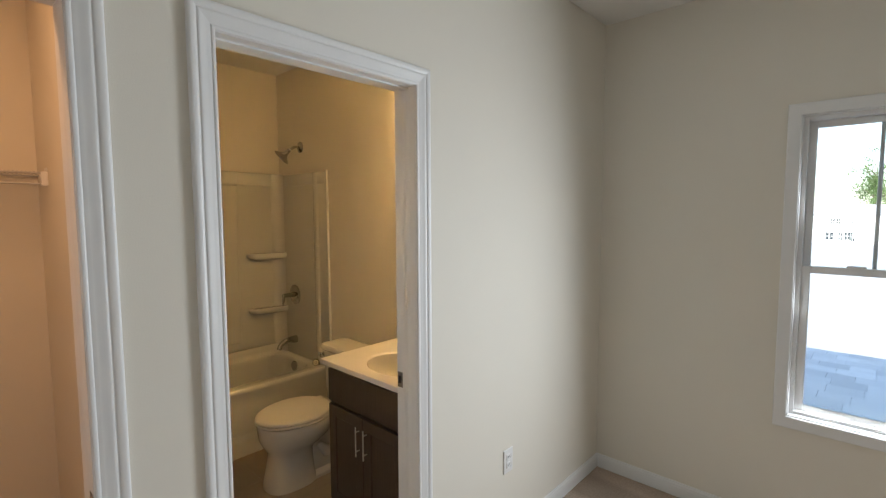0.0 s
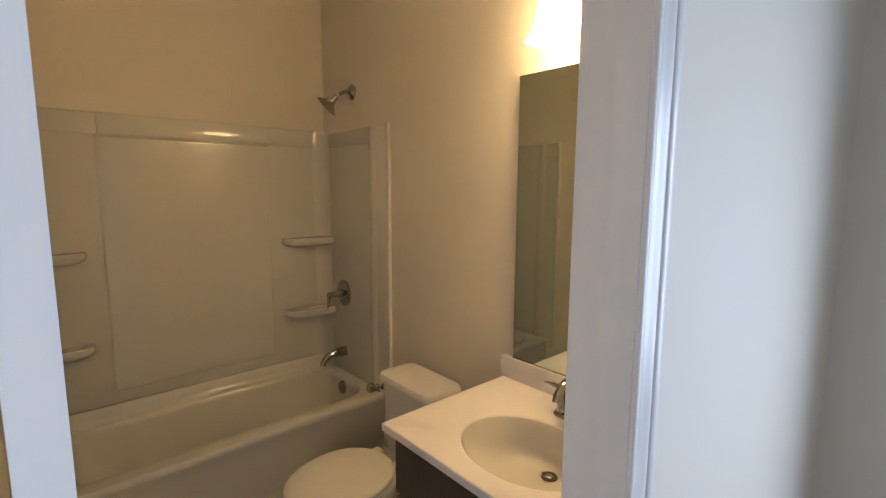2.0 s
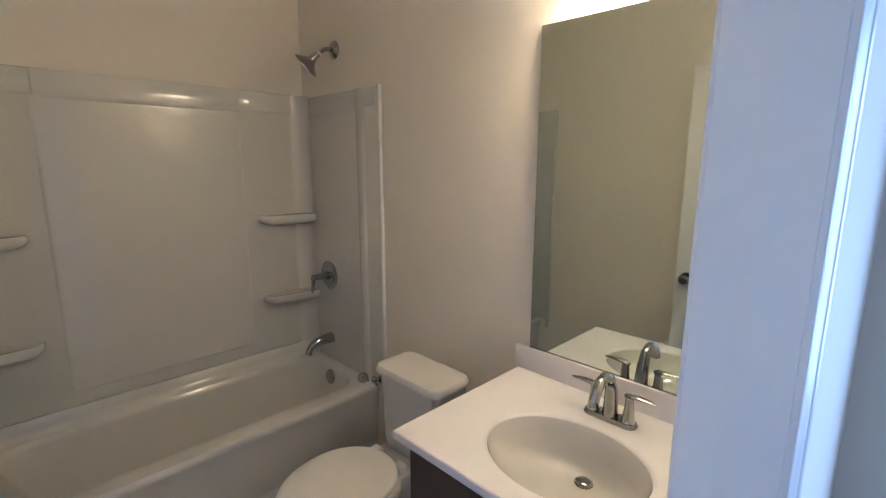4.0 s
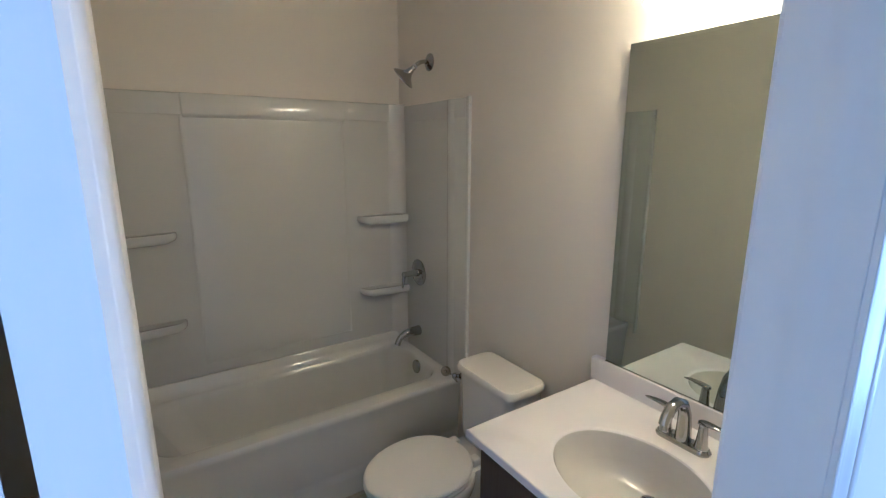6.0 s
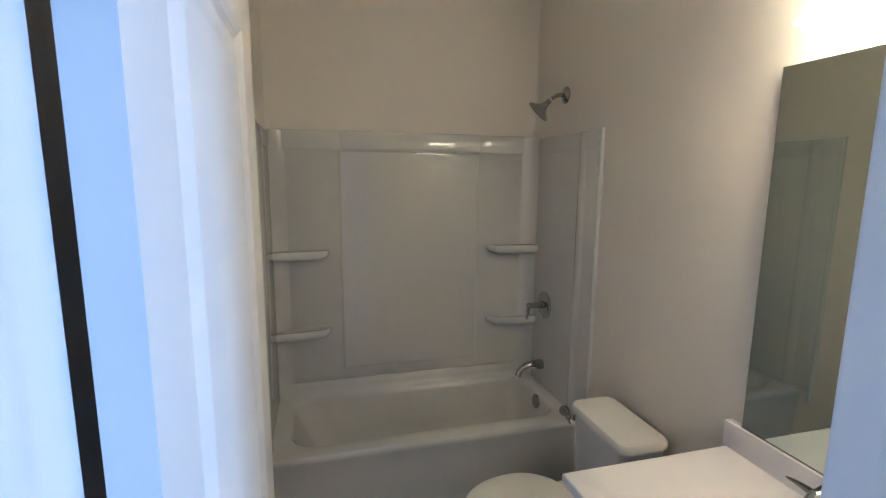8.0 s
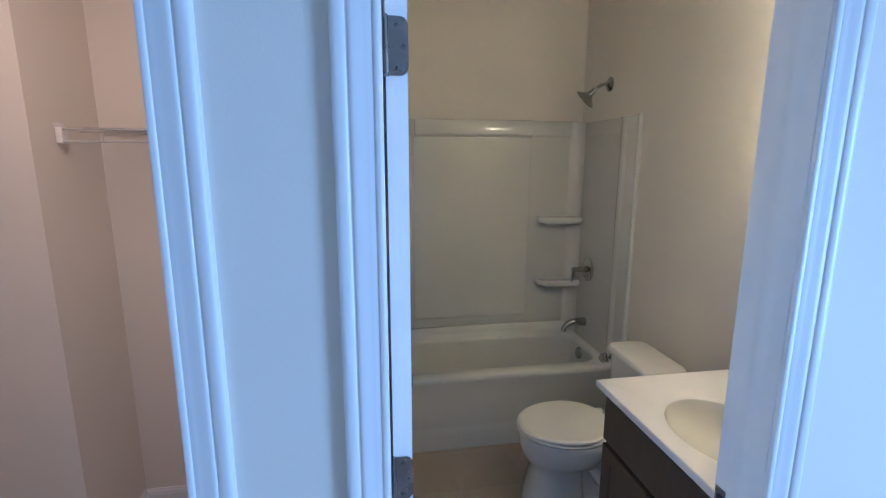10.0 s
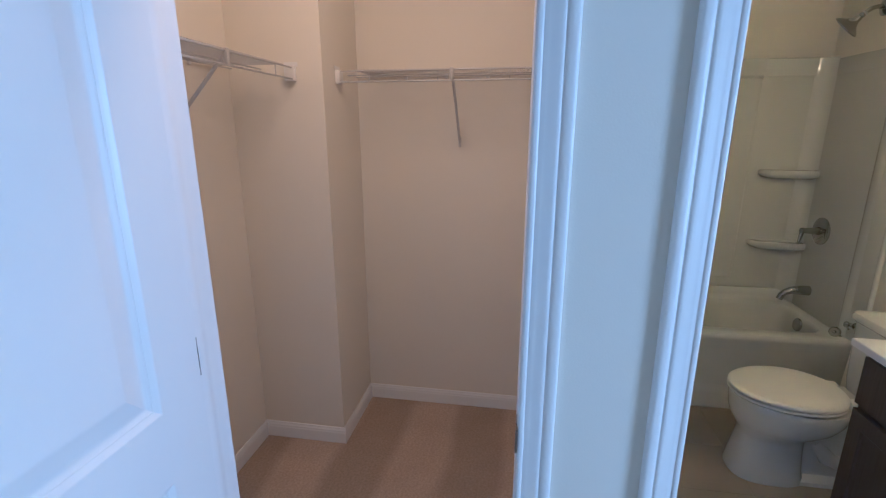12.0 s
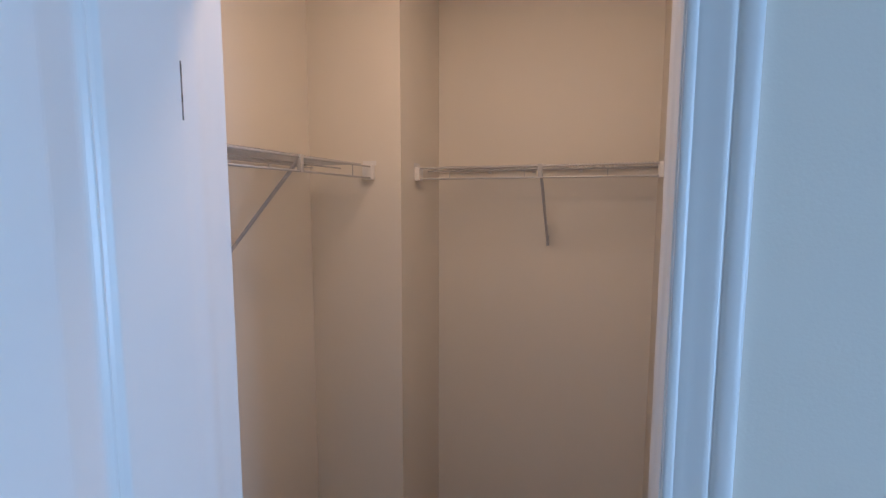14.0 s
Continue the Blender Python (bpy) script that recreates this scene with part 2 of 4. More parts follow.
def casing(parent, y0, y1, top, x, out=1, r=0.002):
    """Moulded casing round a door opening, in three mitred pieces."""
    def leg(y, s):
        lo = lambda u, d: (x + out * d, y + s * (r + u), 0.0)
        hi = lambda u, d: (x + out * d, y + s * (r + u), top + r + u)
        part("door_casing", sweep_profile(CASING, [lo, hi]), TRIM, parent, smooth=True)
    leg(y0, -1)
    leg(y1, 1)
    a = lambda u, d: (x + out * d, y0 - r - u, top + r + u)
    b = lambda u, d: (x + out * d, y1 + r + u, top + r + u)
    part("head_casing", sweep_profile(CASING, [a, b]), TRIM, parent, smooth=True)


def jambs(parent, y0, y1, top, stop_x):
    part("jamb", box(WB - 0.002, WF + 0.002, y0 - 0.018, y0, 0, top, 0.001, 1), TRIM, parent)
    part("jamb", box(WB - 0.002, WF + 0.002, y1, y1 + 0.018, 0, top, 0.001, 1), TRIM, parent)
    part("head_jamb", box(WB - 0.002, WF + 0.002, y0 - 0.018, y1 + 0.018, top, top + 0.018, 0.001, 1), TRIM, parent)
    swell = [(0.040 * k / 12, 0.0022 * (1 - math.cos(2 * math.pi * k / 12)) / 2) for k in range(13)]
    for y, side in ((y0, 1), (y1, -1)):
        ring = [(stop_x + u, y + side * d) for u, d in swell] + [(stop_x + 0.040, y - side * 0.003), (stop_x, y - side * 0.003)]
        part("door_stop", bridge(bmesh.new(), [[(x, yy, z) for x, yy in ring] for z in (0, top - 0.006)], True, True), TRIM, parent, smooth=True)
    part("door_stop", box(stop_x, stop_x + 0.032, y0, y1, top - 0.006, top, 0.0015, 2), TRIM, parent)


def leaf_mesh(w, h, t=0.035):
    """A two-panel moulded door leaf: u from the hinge edge, thickness in -v, both faces moulded."""
    bm = bmesh.new()
    us = (0, 0.110, w - 0.110, w)
    zs = (0, 0.235, 0.86, 1.010, h - 0.112, h)
    rings = ((0, 0), (0.002, -0.0006), (0.008, -0.0046), (0.012, -0.0066), (0.014, -0.0066), (0.0155, -0.0082), (0.021, -0.0110), (0.024, -0.0118), (0.027, -0.0118), (0.031, -0.0112), (0.066, -0.0028), (0.070, -0.0022), (0.076, -0.0020))
    for v0, s in ((0, 1), (-t, -1)):
        P = lambda u, z, d: bm.verts.new((u, v0 + s * d, z))
        for i in range(3):
            for j in range(5):
                u0, u1, z0, z1 = us[i], us[i + 1], zs[j], zs[j + 1]
                if i == 1 and j in (1, 3):
                    loops = [[P(u0 + a, z0 + a, d), P(u1 - a, z0 + a, d), P(u1 - a, z1 - a, d), P(u0 + a, z1 - a, d)] for a, d in rings]
                    for a, b in zip(loops, loops[1:]):
                        for k in range(4):
                            bm.faces.new((a[k], a[(k + 1) % 4], b[(k + 1) % 4], b[k]))
                    bm.faces.new(loops[-1])
                else:
                    bm.faces.new((P(u0, z0, 0), P(u1, z0, 0), P(u1, z1, 0), P(u0, z1, 0)))
    for c in (((0, 0), (0, h)), ((0, h), (w, h)), ((w, h), (w, 0)), ((w, 0), (0, 0))):
        (ua, za), (ub, zb) = c
        bm.faces.new([bm.verts.new(p) for p in ((ua, 0, za), (ub, 0, zb), (ub, -t, zb), (ua, -t, za))])
    bmesh.ops.remove_doubles(bm, verts=bm.verts[:], dist=0.0002)
    return bm


def moved(bm, m):
    bmesh.ops.transform(bm, matrix=m, verts=bm.verts[:])
    return bm


def plate(w, h, r, t, m, right_only=False):
    """A thin plate with rounded corners in the x-z plane of m; y is its thickness."""
    ring = [(x, z) for x, z, _ in round_rect(0, 0, w / 2, h / 2, r, 0, 5)]
    if right_only:
        ring = [(x, z) if x > 0 else (-w / 2, math.copysign(h / 2, z) if abs(z) > h / 2 - r - 1e-6 else z) for x, z in ring]
        keep = []
        for p in ring:
            if not keep or (Vector(p) - Vector(keep[-1])).length > 1e-5:
                keep.append(p)
        ring = keep
    return bridge(bmesh.new(), [[m @ Vector((x, y, z)) for x, z in ring] for y in (0, t)], True, True)


def knob_mesh(m):
    return lathe([(0.0001, -0.002), (0.031, -0.002), (0.032, 0.003), (0.028, 0.008), (0.013, 0.010), (0.011, 0.018), (0.012, 0.026), (0.022, 0.032), (0.0275, 0.043), (0.0265, 0.053), (0.019, 0.061), (0.0001, 0.064)], m)


def add_screw(parent, m):
    s = part("screw", lathe([(0.0001, 0), (0.0042, 0), (0.0036, 0.0012), (0.0001, 0.0014)], m, 12), NICKEL, parent, smooth=True)
    bm = moved(box(-0.0026, 0.0026, -0.0006, 0.0006, 0.0012, 0.0017), m)
    bm_box_at = moved(box(-0.0006, 0.0006, -0.0026, 0.0026, 0.0012, 0.0017), m)
    for b in (bm, bm_box_at):
        part("slot", b, BLACK, s)


# ---- bathroom door ----
door_1 = thing("door_1", "white two-panel door swung open into the bathroom", "door", kind="structure")
casing(door_1, BY0, BY1, HEAD, WF)
jambs(door_1, BY0, BY1, HEAD, WB + 0.042)
LW = BY1 - BY0 - 0.008
leaf = part("door_leaf", moved(leaf_mesh(LW, 2.046), Matrix.Translation((WB - 0.008, 0.003, 0.012)) @ Matrix.Rotation(math.pi, 4, "Z")), TRIM, door_1)
for y, a in ((0.038, -90), (0.003, 90)):
    part("door_knob", knob_mesh(pose(WB - 0.008 - LW + 0.057, y, 0.965, a)), NICKEL, leaf, "round brushed nickel knob", True)
for z in (1.846, 1.083, 0.24):
    hinge = part("hinge", plate(0.034, 0.089, 0.014, 0.0018, pose(WB - 0.0078, 0.022, z, 0, 0, 90) @ Matrix.Diagonal((1, -1, 1, 1)), True), NICKEL, leaf, "satin nickel butt hinge")
    part("hinge_pin", tube([(WB - 0.006, 0.003, z - 0.046), (WB - 0.006, 0.003, z + 0.046)], 0.0045), NICKEL, hinge, smooth=True)
    for dy, dz in ((0.020, 0.032), (0.031, 0), (0.020, -0.032)):
        add_screw(hinge, pose(WB - 0.0058, dy, z + dz, 0, 90, 0))
    part("jamb_leaf", box(WB, WB + 0.030, BY0, BY0 + 0.0016, z - 0.0445, z + 0.0445, 0.0005, 1), NICKEL, door_1)
PIN = Matrix.Translation((WB - 0.006, 0.003, 0))
leaf.matrix_basis = Matrix.Translation((0, -0.002, 0)) @ PIN @ Matrix.Rotation(radians(0.3), 4, "Z") @ PIN.inverted()
strike = part("strike_plate", box(WB + 0.002, WB + 0.030, BY1 - 0.0015, BY1, 0.937, 0.998, 0.0006, 1), NICKEL, door_1, "nickel strike plate")
part("latch_hole", box(WB + 0.008, WB + 0.022, BY1 - 0.0022, BY1 - 0.001, 0.953, 0.982), BLACK, strike)

# ---- closet door ----
door_2 = thing("door_2", "white two-panel closet door standing wide open", "door", kind="structure")
casing(door_2, CY0, CY1, HEAD, WF)
jambs(door_2, CY0, CY1, HEAD, WF - 0.070)
LC = CY1 - CY0 - 0.008
leaf = part("door_leaf", moved(leaf_mesh(LC, 2.046), Matrix.Translation((WF + 0.012, -0.962, 0.012))), TRIM, door_2)
for y, a in ((-0.962, -90), (-0.997, 90)):
    part("door_knob", knob_mesh(pose(WF + 0.012 + LC - 0.060, y, 0.965, a)), NICKEL, leaf, "round brushed nickel knob", True)
for z in (1.806, 1.083, 0.24):
    hinge = part("hinge", box(WF + 0.0092, WF + 0.0108, -0.9955, -0.9630, z - 0.042, z + 0.042, 0.0004, 1), NICKEL, leaf, "satin nickel butt hinge")
    part("hinge_pin", tube([(WF + 0.009, -0.9638, z - 0.042), (WF + 0.009, -0.9638, z + 0.042)], 0.0012), NICKEL, hinge, smooth=True)
strike = part("strike_plate", box(WF - 0.034, WF - 0.004, CY1 - 0.0015, CY1, 0.932, 0.992, 0.0006, 1), NICKEL, door_2, "nickel strike plate")
part("strike_lip", box(WF - 0.004, WF + 0.0125, CY1 - 0.0030, CY1 + 0.0015, 0.936, 0.988, 0.001, 2), NICKEL, strike)
part("latch_hole", box(WF - 0.026, WF - 0.012, CY1 - 0.0022, CY1 - 0.001, 0.948, 0.977), BLACK, strike)
for side, y0, y1 in ((1, BY0, BY1), (1, CY0, CY1)):
    casing(door_1 if y0 == BY0 else door_2, y0, y1, HEAD, WB, -1, 0.008)

# ---- baseboards ----
BASE = [(0, 0), (0, 0.012), (0.055, 0.012), (0.062, 0.010), (0.068, 0.0105), (0.074, 0.007), (0.083, 0.005), (0.083, 0)]


def baseboard(a, b, nx, ny):
    """A moulded skirting from a to b; (nx, ny) points into the room."""
    at = lambda p: (lambda u, d: (p[0] + nx * d, p[1] + ny * d, u))
    ob = part("baseboard", sweep_profile(BASE, [at(a), at(b)]), TRIM)
    tagged(ob, "white moulded baseboard along the wall", "baseboard", kind="structure")


baseboard((WF, BY1 + 0.068), (WF, BN), 1, 0)
baseboard((WF, CY1 + 0.068), (WF, BY0 - 0.068), 1, 0)
baseboard((WF, -2.6), (WF, CY0 - 0.068), 1, 0)
baseboard((WF, BN), (3.6, BN), 0, -1)
baseboard((-1.585, -1.145), (-1.585, -0.19), 1, 0)
baseboard((-1.585, -1.145), (-1.150, -1.145), 0, 1)
baseboard((-1.155, -1.565), (-1.155, -1.1325), 1, 0)
baseboard((-1.155, -1.565), (WB, -1.565), 0, 1)
baseboard((-1.585, -0.19), (WB, -0.19), 0, -1)
baseboard((-1.74, NY), (-0.84, NY), 0, -1)
baseboard((-1.74, SY), (WB - 0.07, SY), 0, 1)

# ---- bathtub ----
RIM, TF = 0.472, -1.745
tub = thing("bathtub", "white acrylic alcove bathtub with a straight apron", "bathtub")
yc, hy = (SY + NY) / 2, (NY - SY) / 2
xc, hx = (TX + TF) / 2, (TF - TX) / 2
def tub_ring(x_in, south, north, r, z):
    y0, y1 = SY + south, NY - north
    return round_rect(xc - 0.012, (y0 + y1) / 2, hx - x_in, (y1 - y0) / 2, r, z)


rings = [round_rect(xc, yc, hx, hy, 0.012, RIM - 0.006), round_rect(xc, yc, hx - 0.004, hy - 0.004, 0.012, RIM),
         tub_ring(0.068, 0.085, 0.060, 0.12, RIM + 0.001), tub_ring(0.078, 0.095, 0.068, 0.12, RIM - 0.006), tub_ring(0.085, 0.105, 0.074, 0.12, RIM - 0.03),
         tub_ring(0.108, 0.20, 0.095, 0.12, 0.25), tub_ring(0.128, 0.26, 0.115, 0.11, 0.16), tub_ring(0.17, 0.32, 0.16, 0.09, 0.125), tub_ring(0.215, 0.38, 0.22, 0.06, 0.12)]
part("basin", bridge(bmesh.new(), rings, False, True), ACRYLIC, tub, smooth=True)
APRON = [(TF - 0.03, RIM - 0.012), (TF - 0.004, RIM - 0.008), (TF, RIM - 0.014), (TF - 0.001, RIM - 0.034), (TF - 0.008, RIM - 0.046), (TF - 0.014, 0.34), (TF - 0.026, 0.16), (TF - 0.030, 0.145), (TF - 0.022, 0.125), (TF - 0.026, 0.10), (TF - 0.034, 0.004), (TF - 0.05, 0.004), (TF - 0.05, RIM - 0.02)]
part("apron", bridge(bmesh.new(), [[(x, y, z) for x, z in APRON] for y in (SY + 0.001, NY - 0.001)], True, True), ACRYLIC, tub, smooth=True)
LEDGE = [(TX, RIM - 0.01), (TX, 0.540), (TX + 0.020, 0.540), (TX + 0.026, 0.534), (TX + 0.030, 0.500), (TX + 0.040, 0.482), (TX + 0.058, RIM - 0.001), (TX + 0.058, RIM - 0.01)]
part("back_ledge", bridge(bmesh.new(), [[(x, y, z) for x, z in LEDGE] for y in (SY + 0.001, NY - 0.001)], True, True), ACRYLIC, tub, smooth=True)
part("overflow_plate", lathe([(0.0001, -0.004), (0.038, -0.004), (0.040, 0.002), (0.037, 0.008), (0.012, 0.011), (0.0001, 0.011)], pose(-2.085, NY - 0.080, 0.415, 83)), CHROME, tub, "round chrome overflow plate", True)
part("tub_drain", lathe([(0.0001, 0), (0.035, 0), (0.035, 0.004), (0.028, 0.005), (0.0001, 0.003)], pose(-2.08, NY - 0.30, 0.120)), CHROME, tub, "chrome drain", True)
stopper = thing("tub_stopper", "small round chrome stopper lying on the tub rim", "stopper")
part("stopper_cap", lathe([(0.0001, -0.012), (0.020, -0.012), (0.027, -0.004), (0.027, 0.004), (0.021, 0.010), (0.009, 0.011), (0.007, 0.016), (0.0001, 0.017)], pose(-1.80, NY - 0.062, RIM + 0.028, 72, 0, 40)), CHROME, stopper, smooth=True)
part("stopper_stem", tube([(-1.80, NY - 0.062, RIM + 0.02), (-1.79, NY - 0.035, RIM + 0.007)], 0.006), CHROME, stopper, smooth=True)

# ---- tub surround ----
surround = thing("tub_surround", "glossy white acrylic tub surround with moulded shelves", "surround")
ST, SB = 1.93, 0.541
part("back_panel", box(TX + 0.001, TX + 0.018, SY + 0.001, NY - 0.001, SB, ST, 0.006, 2), ACRYLIC, surround, smooth=True)
bm = bmesh.new()
P0, P1, PZ0, PZ1 = 0.262, 1.046, 0.606, 1.83
loops = [[(TX + 0.018 + d, y, z) for y, z in ((P0 + a, PZ0 + a), (P1 - a, PZ0 + a), (P1 - a, PZ1 - a), (P0 + a, PZ1 - a))] for a, d in ((-0.004, 0), (0.004, 0.006), (0.010, 0.007), (0.016, 0.007))]
part("centre_panel", bridge(bm, loops, False, True), ACRYLIC, surround, smooth=True)
BAND = [(TX + 0.016, 1.818), (TX + 0.022, 1.818), (TX + 0.034, 1.832), (TX + 0.036, 1.842), (TX + 0.036, 1.918), (TX + 0.031, 1.929), (TX + 0.016, 1.932)]
part("top_band", bridge(bmesh.new(), [[(x, y, z) for x, z in BAND] for y in (0.274, 1.05)], True, True), ACRYLIC, surround, smooth=True)
for y0, y1 in ((SY + 0.08, 0.270), (1.054, NY - 0.08)):
    part("top_rail", box(TX + 0.017, TX + 0.023, y0, y1, 1.832, 1.926, 0.0025, 2), ACRYLIC, surround, smooth=True)
for s, yw in ((1, NY), (-1, SY)):
    part("top_rail", box(TX + 0.09, -1.705, yw - s * 0.0155, yw - s * 0.0178, 1.828, 1.911, 0.001, 2), ACRYLIC, surround, smooth=True)
    part("side_panel", box(TX + 0.018, -1.69, yw - s * 0.016, yw - s * 0.001, RIM + 0.001, 1.915, 0.005, 2), ACRYLIC, surround, smooth=True)
    cove = [(TX + 0.018, yw - s * 0.09)] + [(TX + 0.018 + 0.074 * (1 - math.cos(radians(a))), yw - s * (0.016 + 0.074 * (1 - math.sin(radians(a))))) for a in range(0, 91, 15)] + [(TX + 0.018, yw - s * 0.016)]
    part("corner_cove", bridge(bmesh.new(), [[(x, y, z) for x, y in cove] for z in (RIM + 0.001, ST - 0.004)], True, True), ACRYLIC, surround, smooth=True)
    lip = [(-1.866, 0.014), (-1.858, 0.0175), (-1.846, 0.0225), (-1.836, 0.0245), (-1.826, 0.025), (-1.816, 0.0245), (-1.806, 0.0225), (-1.796, 0.0175), (-1.788, 0.014)]
    part("front_ridge", bridge(bmesh.new(), [[(x, yw - s * d, z) for x, d in lip] for z in (RIM + 0.001, 1.915)], True, True), ACRYLIC, surround, smooth=True)
    edge = [(-1.700, 0.001), (-1.699, 0.015), (-1.695, 0.018), (-1.686, 0.018), (-1.681, 0.0145), (-1.679, 0.001)]
    part("front_flange", bridge(bmesh.new(), [[(x, yw - s * d, z) for x, d in edge] for z in (RIM - 0.06, 1.92)], True, True), ACRYLIC, surround, smooth=True)
    for z in (1.298, 0.862):
        tip = 1.108 if s > 0 else 0.197
        n = 12
        outline = []
        for k in range(n + 1):
            a = radians(90 * k / n)
            outline.append((TX + 0.016 + 0.078 * math.sin(a) ** 0.8, tip + s * 0.045 * (1 - math.cos(a))))
        outline += [(TX + 0.102, tip + s * 0.12), (TX + 0.112, tip + s * 0.20), (TX + 0.118, yw - s * 0.012), (TX + 0.015, yw - s * 0.012), (TX + 0.015, tip)]
        def grown(k, zz):
            cx, cy = TX + 0.03, yw - s * 0.12
            return [(cx + (x - cx) * k, cy + (y - cy) * k, zz) for x, y in outline]
        rings = [grown(0.62, z - 0.052), grown(0.84, z - 0.046), grown(0.95, z - 0.036), grown(0.99, z - 0.026), grown(1.0, z - 0.017), grown(0.992, z - 0.009), grown(0.97, z - 0.003), grown(0.94, z), grown(0.90, z - 0.0015), grown(0.5, z - 0.003)]
        part("soap_shelf", bridge(bmesh.new(), rings, True, True), ACRYLIC, surround, smooth=True)

# ---- shower fittings ----
shower = thing("wall_shower", "chrome shower head on a bent wall arm", "shower head")
part("wall_flange", lathe([(0.0001, 0), (0.044, 0), (0.0435, 0.003), (0.036, 0.009), (0.024, 0.015), (0.014, 0.020), (0.0001, 0.020)], pose(-2.05, NY, 2.118, 90)), CHROME, shower, smooth=True)
part("shower_arm", tube([(-2.05, NY - 0.005, 2.118), (-2.05, NY - 0.035, 2.118), (-2.05, NY - 0.058, 2.112), (-2.05, NY - 0.078, 2.099), (-2.05, NY - 0.100, 2.080)], 0.0105), CHROME, shower, smooth=True)
part("arm_nut", lathe([(0.0001, 0), (0.0135, 0), (0.0140, 0.004), (0.0135, 0.008), (0.0001, 0.008)], look((-2.05, NY - 0.086, 2.092), (-2.05, NY - 0.163, 2.028)) @ Matrix.Rotation(math.pi, 4, "X")), SATIN, shower, smooth=True)
AXIS = Vector((-0.53, -0.53, -0.66)).normalized()
JOINT = Vector((-2.05, NY - 0.093, 2.086))
PROFILE = [(0.0001, -0.004), (0.0135, -0.004), (0.0145, 0), (0.0145, 0.009), (0.0125, 0.011), (0.0125, 0.014), (0.0175, 0.021), (0.0170, 0.029), (0.022, 0.040), (0.034, 0.054), (0.056, 0.068), (0.066, 0.076), (0.0665, 0.081), (0.060, 0.083), (0.0001, 0.081)]
part("spray_head", lathe(PROFILE, look(JOINT, JOINT + AXIS) @ Matrix.Rotation(math.pi, 4, "X")), CHROME, shower, smooth=True)
part("spray_face", lathe([(0.0001, 0), (0.052, 0), (0.054, 0.002), (0.0001, 0.0035)], look(JOINT + AXIS * 0.081, JOINT + AXIS) @ Matrix.Rotation(math.pi, 4, "X")), NICKEL, shower, "dark spray face", True)
valve = thing("shower_valve", "round chrome shower valve with a lever handle", "valve")
VX, VZ, VY = -2.155, 0.968, NY - 0.016
part("escutcheon", lathe([(0.0001, 0), (0.078, 0), (0.078, 0.004), (0.070, 0.010), (0.030, 0.014), (0.0001, 0.014)], pose(VX, VY, VZ, 90), 40), CHROME, valve, smooth=True)
part("valve_stem", lathe([(0.0001, 0), (0.024, 0), (0.019, 0.02), (0.016, 0.075), (0.017, 0.095), (0.012, 0.10), (0.0001, 0.10)], pose(VX, VY - 0.01, VZ, 90)), CHROME, valve, smooth=True)
part("lever", tube([(VX, VY - 0.095, VZ + 0.014), (VX, VY - 0.101, VZ - 0.015), (VX, VY - 0.106, VZ - 0.055), (VX, VY - 0.112, VZ - 0.082)], [0.010, 0.011, 0.0085, 0.004]), CHROME, valve, smooth=True)
spout = thing("tub_spout", "curved chrome tub spout", "tub spout")
part("spout_body", tube([(VX - 0.005, VY, 0.605), (VX - 0.005, VY - 0.05, 0.606), (VX - 0.005, VY - 0.095, 0.602), (VX - 0.005, VY - 0.125, 0.588), (VX - 0.005, VY - 0.142, 0.568), (VX - 0.005, VY - 0.150, 0.545)], [0.030, 0.027, 0.022, 0.019, 0.018, 0.018], 20), CHROME, spout, smooth=True)

# ---- toilet ----
toilet = thing("toilet", "white two-piece toilet with the lid closed", "toilet")
CX = -1.295
rings = [egg(CX, 0.688, 0.99, 0.122, 0.004, square=2.7), egg(CX, 0.688, 0.99, 0.122, 0.020, square=2.7), egg(CX, 0.697, 0.98, 0.114, 0.07, square=2.7), egg(CX, 0.710, 0.975, 0.106, 0.14, square=2.6), egg(CX, 0.718, 0.975, 0.103, 0.195, square=2.5), egg(CX, 0.712, 0.99, 0.112, 0.225, square=2.3),
         egg(CX, 0.690, 1.04, 0.146, 0.256), egg(CX, 0.673, 1.09, 0.168, 0.288), egg(CX, 0.664, 1.12, 0.179, 0.325), egg(CX, 0.660, 1.13, 0.183, 0.360), egg(CX, 0.659, 1.13, 0.184, 0.382), egg(CX, 0.663, 1.127, 0.180, 0.390), egg(CX, 0.675, 1.11, 0.168, 0.392)]
bowl = part("bowl", bridge(bmesh.new(), rings, True, True), PORCELAIN, toilet, smooth=True)
rings = [round_rect(CX, 1.07, 0.100, 0.17, 0.05, 0.004), round_rect(CX, 1.07, 0.098, 0.168, 0.05, 0.022), round_rect(CX, 1.07, 0.062, 0.15, 0.04, 0.04), round_rect(CX, 1.08, 0.058, 0.14, 0.04, 0.17), round_rect(CX, 1.10, 0.075, 0.15, 0.05, 0.26), round_rect(CX, 1.16, 0.105, 0.18, 0.05, 0.33), round_rect(CX, 1.19, 0.115, 0.18, 0.05, 0.385), round_rect(CX, 1.19, 0.112, 0.177, 0.05, 0.392)]
part("trapway", bridge(bmesh.new(), rings, True, True), PORCELAIN, toilet, smooth=True)
part("trap_bulge", tube([(CX + 0.045, 1.01, 0.20), (CX + 0.055, 1.06, 0.13), (CX + 0.052, 1.12, 0.10), (CX + 0.045, 1.18, 0.13)], [0.025, 0.035, 0.035, 0.025], 18), PORCELAIN, toilet, smooth=True)
